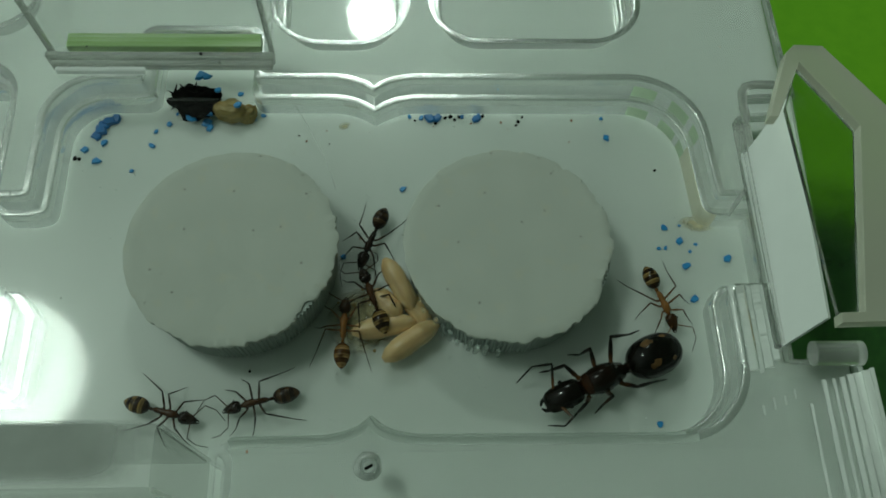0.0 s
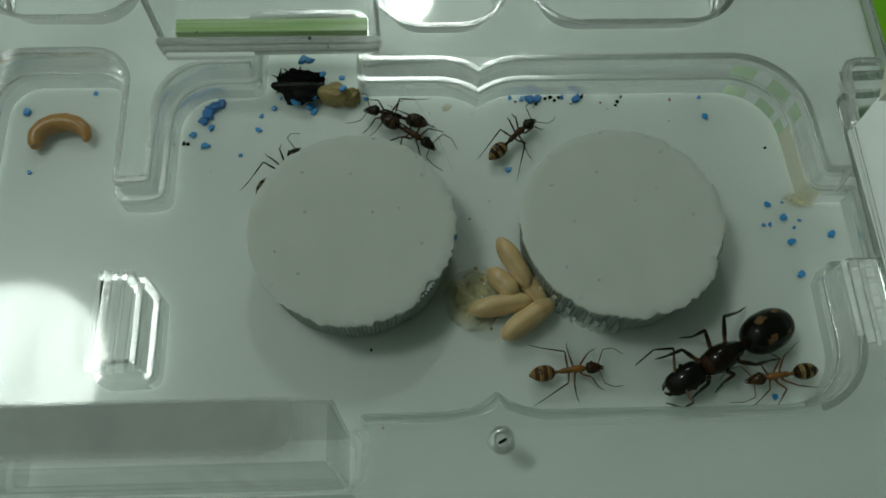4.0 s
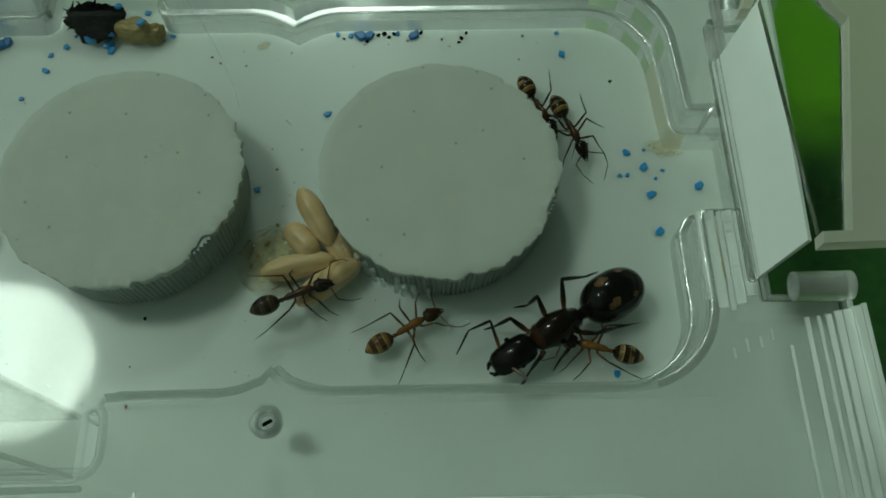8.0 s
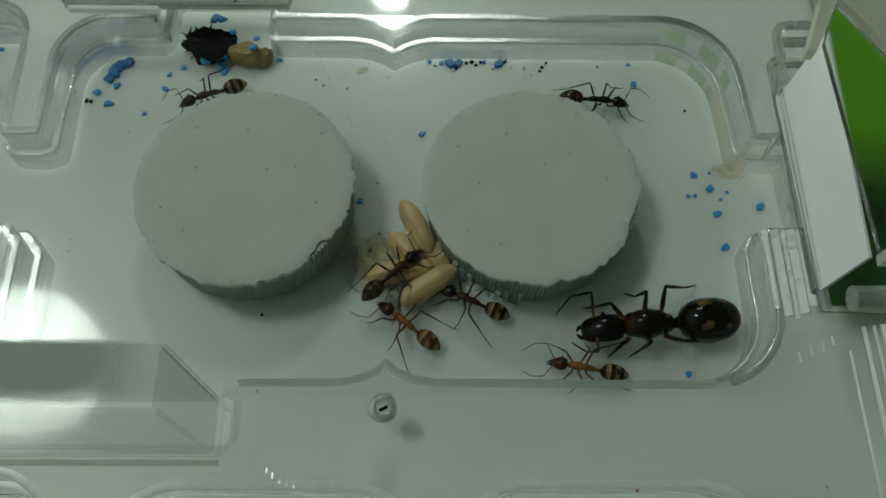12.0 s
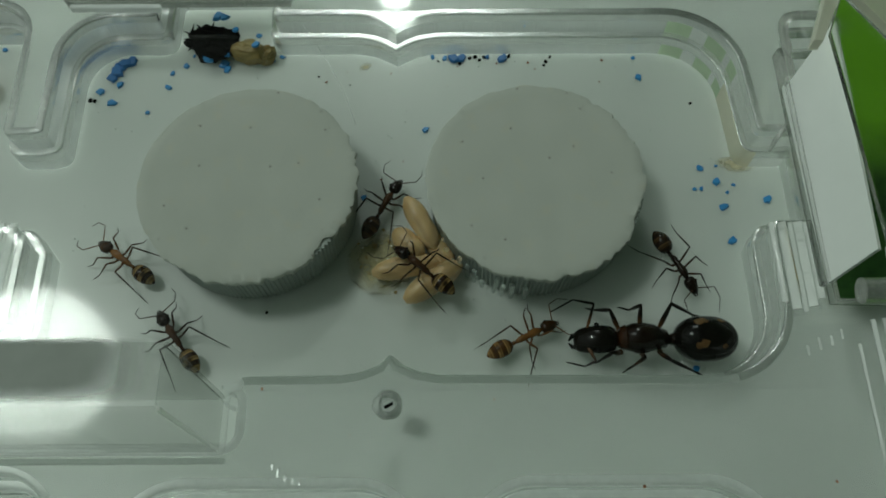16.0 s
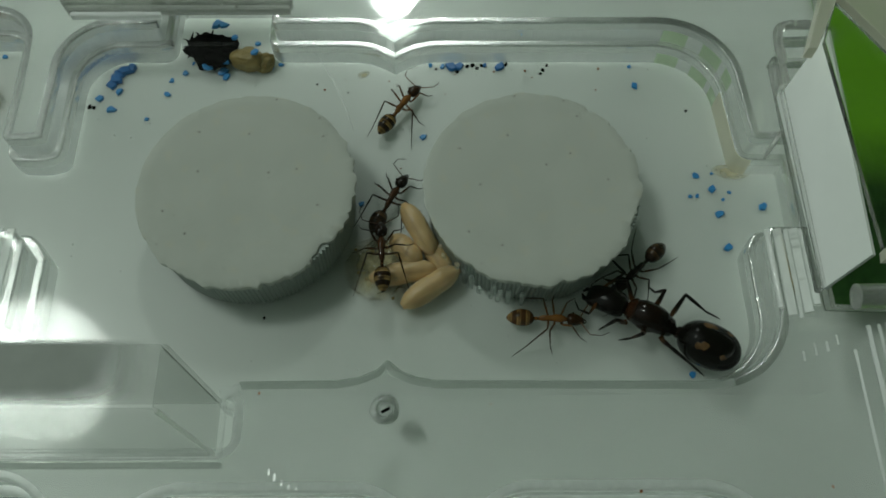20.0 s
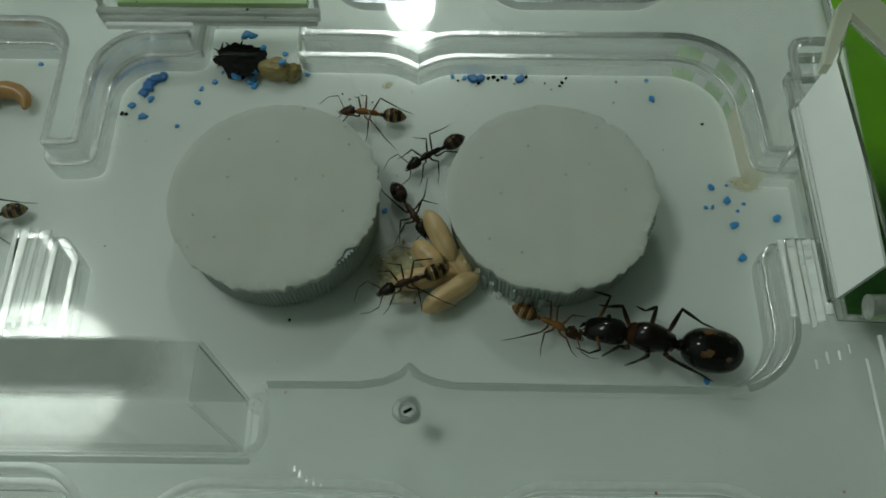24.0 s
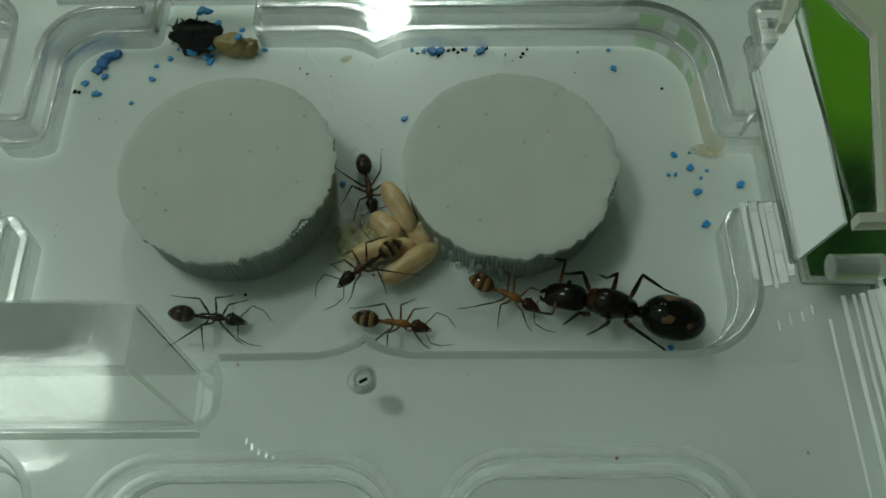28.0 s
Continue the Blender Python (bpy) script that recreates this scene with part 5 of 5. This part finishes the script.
    go(worker_c, limbs_c, [
        (0, -0.1, -0.9, 0, -111), (0.5, -0.7, -0.5, 0, -113), (1, -0.3, -0.5, 0, -118), (1.5, -0.7, 3.2, 0, -220), (2, -1, 2.1, 0, -220),
        (2.5, -0.9, 2.9, 0, -203), (3.1, -3.2, 7, 0, -215), (3.8, -6.6, 9.8, 0, -200), (4.5, -10.8, 8.1, 0, -194), (5, -14.5, 7.5, 0, -184),
        (5.5, -17.6, 5.3, 0, -139), (6, -20.4, 2.1, 0, -129), (7, -20.9, -4.6, 0, -101), (8, -22.8, -4.1, 0, -253), (9, -21, 4, 0, -301),
        (9.5, -16.2, 5.9, 0, -347), (10, -5.4, 7.9, 0, -362), (10.5, -0.8, 6.1, 0, -352), (11, 2.4, 5.3, 0, -340), (11.3, 5.6, 7, 0, -337),
        (11.6, 10.1, 8.9, 0, -355), (12, 17.5, 7.3, 0, -368), (12.5, 21, 3.8, 0, -406), (14.5, 20.7, -7, 0, -459), (15, 22, -7.6, 0, -420),
        (15.5, 22, -8.2, 0, -422), (16, 22.2, -8.6, 0, -423), (16.5, 19.9, -9.5, 0, -487), (17, 18.1, -9.6, 0, -498), (17.5, 18, -9.4, 0, -500),
        (18, 18.4, -9.3, 0, -502), (18.5, 18.5, -9.2, 0, -498), (19, 19, -8.9, 0, -498), (19.5, 19.1, -9.2, 0, -496), (20, 19.6, -8.5, 0, -497),
        (20.5, 21.9, -5.8, 0, -585), (21, 22.4, -1.4, 0, -625), (21.5, 20, 4.3, 0, -598), (22, 13.6, 7.7, 0, -555), (22.5, 6.3, 7.1, 0, -514),
        (23, 7.3, 7.7, 0, -522), (23.5, 5.4, 5.8, 0, -501), (24, 1.6, 3.1, 0, -506), (24.5, 1.5, 3.1, 0, -514), (25, -0, 3.6, 0, -526),
        (25.4, -2.3, 5.9, 0, -560), (25.7, -6.1, 7.6, 0, -556), (26, -9.3, 8, 0, -549), (26.3, -17.1, 7.3, 0, -515), (26.6, -20.7, 3.2, 0, -476),
        (27, -22.5, -4.2, 0, -462), (27.3, -20.6, -10.2, 0, -424), (27.6, -17.4, -13.7, 0, -395), (28, -12.3, -14.4, 0, -368),
    ], 3)
    go(worker_d, limbs_d, [
        (0, 0.1, -6.8, 1, 110), (0.5, -0.7, -6.1, 1, 114), (1, -0.4, -6, 1, 116), (1.5, -0.3, -5, 1, 106), (2, -0.5, -5.5, 1, 103),
        (2.5, -0.8, -2.4, 0, 96), (3.5, 1.6, 4.4, 0, 62), (4.5, 8, 8.3, 0, 18), (5, 16, 6.6, 0, -12), (5.5, 17.1, 6.4, 0, -27),
        (6, 18.8, 4.6, 0, -47), (6.5, 18.5, 7, 0, -20), (7, 20.7, 7.5, 0, -14), (7.5, 21.5, 5.3, 0, -60), (8, 21.2, 2.2, 0, -69),
        (8.5, 21.5, -0.7, 0, -75), (9, 21.2, -3.1, 0, -78), (9.5, 20.1, -6.4, 0, -104), (10, 16, -11.1, 0, -140), (10.4, 12.8, -12.6, 0, -170),
        (11, 10.7, -12.9, 0, -182), (11.5, 7.7, -11.7, 0, -201), (12, 6.6, -11.4, 0, -204), (12.5, 4.3, -10.1, 1.5, -229),
        (14.5, 4.5, -11, 1.5, -223), (15, 3.6, -9.6, 1.5, -229), (16, 2.4, -9.6, 1.5, -220), (16.5, 2.2, -10.5, 1.5, -217),
        (17, 1.5, -10.7, 1.5, -206), (17.5, 0.7, -10.9, 1.5, -213), (18, 0.7, -10.6, 1.5, -223), (18.5, 0.5, -10.7, 1.5, -227),
        (19, 0, -10.2, 1.5, -232), (19.5, -0.3, -9.6, 1.5, -246), (20, -0.6, -7.9, 1.5, -267), (20.5, -0.6, -7.6, 1.5, -277),
        (22.5, -0.8, -6.2, 1.5, -272), (23, -0.7, -8, 1.5, -231), (23.5, -0.5, -9.1, 1.5, -179), (24, 0.1, -9.7, 1.5, -157),
        (24.5, 0.1, -10, 1.5, -142), (25, 0.9, -10.4, 1.5, -129), (25.5, 0.7, -10.5, 1.5, -128), (26, 0.5, -10.8, 1.5, -131),
        (26.5, 0.9, -10.6, 1.5, -131), (27, 0.6, -10.7, 1.5, -129), (28, 0.1, -10.7, 1.5, -142),
    ], 4)
    go(worker_e, limbs_e, [
        (0, -2.3, -9.2, 0, 88), (0.4, -1.9, -9.9, 0, 65), (0.8, -2, -12, 0, 22), (1, -0.7, -12.1, 0, 13), (1.5, 1.3, -12.9, 0, 6),
        (2, 3, -13.4, 0, 0), (2.5, 3.4, -14.1, 0, -3), (4.5, 6.7, -14.7, 0, 7), (5, 6.8, -14.9, 0, 5), (5.5, 6.5, -14.8, 0, -1),
        (6, 7.2, -15.4, 0, -1), (6.5, 8.3, -15, 0, 19), (7, 9.4, -14, 0, 27), (7.5, 8.1, -13.9, 0, 29), (8, 8.5, -13.7, 0, 29),
        (8.3, 8.9, -14.7, 0, 2), (8.6, 10.2, -14.7, 0, 2), (9, 13.6, -12.3, 0, 24), (9.3, 14.1, -12.7, 0, 28), (9.6, 12.6, -12.4, 0, 88),
        (9.8, 9.6, -13.9, 0, 108), (10, 8.2, -14.1, 0, 118), (10.5, 5.8, -12.7, 0, 130), (11, 5.5, -13.5, 0, 136), (11.5, 2.5, -13.3, 0, 145),
        (12, 1.6, -13.3, 0, 142), (12.5, 1.1, -14.8, 0, 186), (14.5, 1.2, -13.1, 0, 55), (15, 2.5, -14.3, 0, 14), (15.5, 6.5, -14.8, 0, 16),
        (16, 10, -14.7, 0, 26), (16.5, 10.9, -14.3, 0, 30), (17, 11.1, -14.1, 0, 27), (17.5, 9.5, -13.6, 0, 45), (18, 8.9, -13.5, 0, 68),
        (18.5, 9.2, -13, 0, 54), (19, 9.9, -13, 0, 37), (19.5, 11.2, -12.9, 0, 15), (20, 12.1, -12.7, 0, -3), (20.5, 12.2, -12.3, 0, 6),
        (22.5, 10.6, -12.5, 0, -24), (23, 10.8, -12.4, 0, -24), (24, 10.8, -12.5, 0, -26), (25, 10.8, -12.7, 0, -24), (26, 10.6, -12.5, 0, -26),
        (27, 10.8, -12.6, 0, -25), (28, 10.5, -12.7, 0, -28),
    ], 5)
    go(worker_f, limbs_f, [
        (0, 24.1, -6.6, 0, -72), (0.4, 24.6, -7.6, 0, -68), (1, 26.5, -10.9, 0, -87), (1.5, 25.4, -13.4, 0, -111), (2, 24.4, -14.8, 0, -130),
        (2.5, 24.3, -14.9, 0, -145), (4.5, 23, -15.4, 0, -178), (5, 22.6, -15.3, 0, -182), (6, 22.5, -15.8, 0, -175), (7, 22.4, -15.9, 0, -186),
        (8, 21.7, -15.3, 0, -195), (9, 21.1, -15.6, 0, -200), (9.5, 20.2, -16.3, 0, -188), (10, 20.7, -16.3, 0, -179), (10.5, 21.1, -16.5, 0, -184),
        (11, 21.1, -16.7, 0, -185), (11.5, 18.2, -17, 0, -189), (12, 15.1, -16.7, 0, -190), (12.5, 11.3, -15.1, 0, -204),
        (14.5, -4.9, -10.8, 0, -144), (15, -8.7, -13.3, 0, -161), (15.3, -11.2, -13.3, 0, -173), (15.7, -16, -11.4, 0, -208),
        (16, -21.1, -8.2, 0, -216), (16.5, -22.3, -7.4, 0, -227), (17, -22, -2.4, 0, -256), (17.3, -20.3, 1.7, 0, -285), (17.7, -16.3, 6.9, 0, -331),
        (18, -8.5, 8.6, 0, -360), (18.5, -0.4, 4.9, 0, -360), (19, 2.2, 6.3, 0, -326), (19.5, 1.4, 6.6, 0, -308), (20, 0.5, 6.7, 0, -305),
        (20.5, 0.2, 7.1, 0, -292), (22.5, 2.3, 7.7, 0, -322), (23, 4, 9.2, 0, -330), (23.4, 2.8, 9.2, 0, -328), (23.7, -1.6, 7.7, 0, -193),
        (24, -4.1, 7.1, 0, -186), (24.5, -4.7, 7.2, 0, -192), (25, -11.1, 8.6, 0, -197), (25.4, -19, 6.8, 0, -154), (25.7, -23, -1.4, 0, -107),
        (26, -22, -4.5, 0, -96), (26.3, -20.1, -8.3, 0, -71), (26.5, -17.2, -11.6, 0, -41), (26.8, -12, -13.6, 0, 0), (27, -8.9, -13.6, 0, 3),
        (27.5, -3.2, -13.8, 0, -1), (28, 1.8, -15, 0, -10),
    ], 6)
    go(queen, limbs_q, [
        (0, 18.8, -13.4, 0, -157), (1, 18.9, -13.4, 0, -154), (2, 18.8, -13.7, 0, -149), (2.5, 18.9, -13.7, 0, -153), (4.5, 18.8, -13.9, 0, -152),
        (5, 19, -14, 0, -148), (6, 19.1, -14, 0, -151), (7, 19.2, -13.9, 0, -151), (8, 19.2, -13.9, 0, -150), (9, 19.1, -13.9, 0, -151),
        (9.5, 18.8, -14.7, 0, -155), (10, 20.2, -14, 0, -160), (10.5, 20.8, -14.1, 0, -159), (11, 20.8, -14.3, 0, -158), (11.5, 19.9, -14.3, 0, -168),
        (12, 20.3, -13.5, 0, -175), (12.5, 20.3, -13.5, 0, -176), (14.5, 20.2, -13.8, 0, -175), (15, 20.1, -14.3, 0, -170),
        (16, 19.2, -15.1, 0, -180), (17, 18.4, -15.4, 0, -186), (17.5, 18.6, -14.6, 0, -196), (18, 19.8, -13.9, 0, -201), (19, 19.8, -13.8, 0, -201),
        (20, 20.2, -13.3, 0, -207), (20.5, 20.1, -13.7, 0, -201), (22.5, 18.9, -14.2, 0, -191), (23, 19.2, -14.1, 0, -191), (24, 19, -14.2, 0, -191),
        (25, 18.9, -14.2, 0, -191), (26, 19.1, -14.1, 0, -191), (27, 19, -14.1, 0, -193), (28, 18.9, -14.2, 0, -193),
    ], 7, 8.0, 0.6, 0.55)


motions()
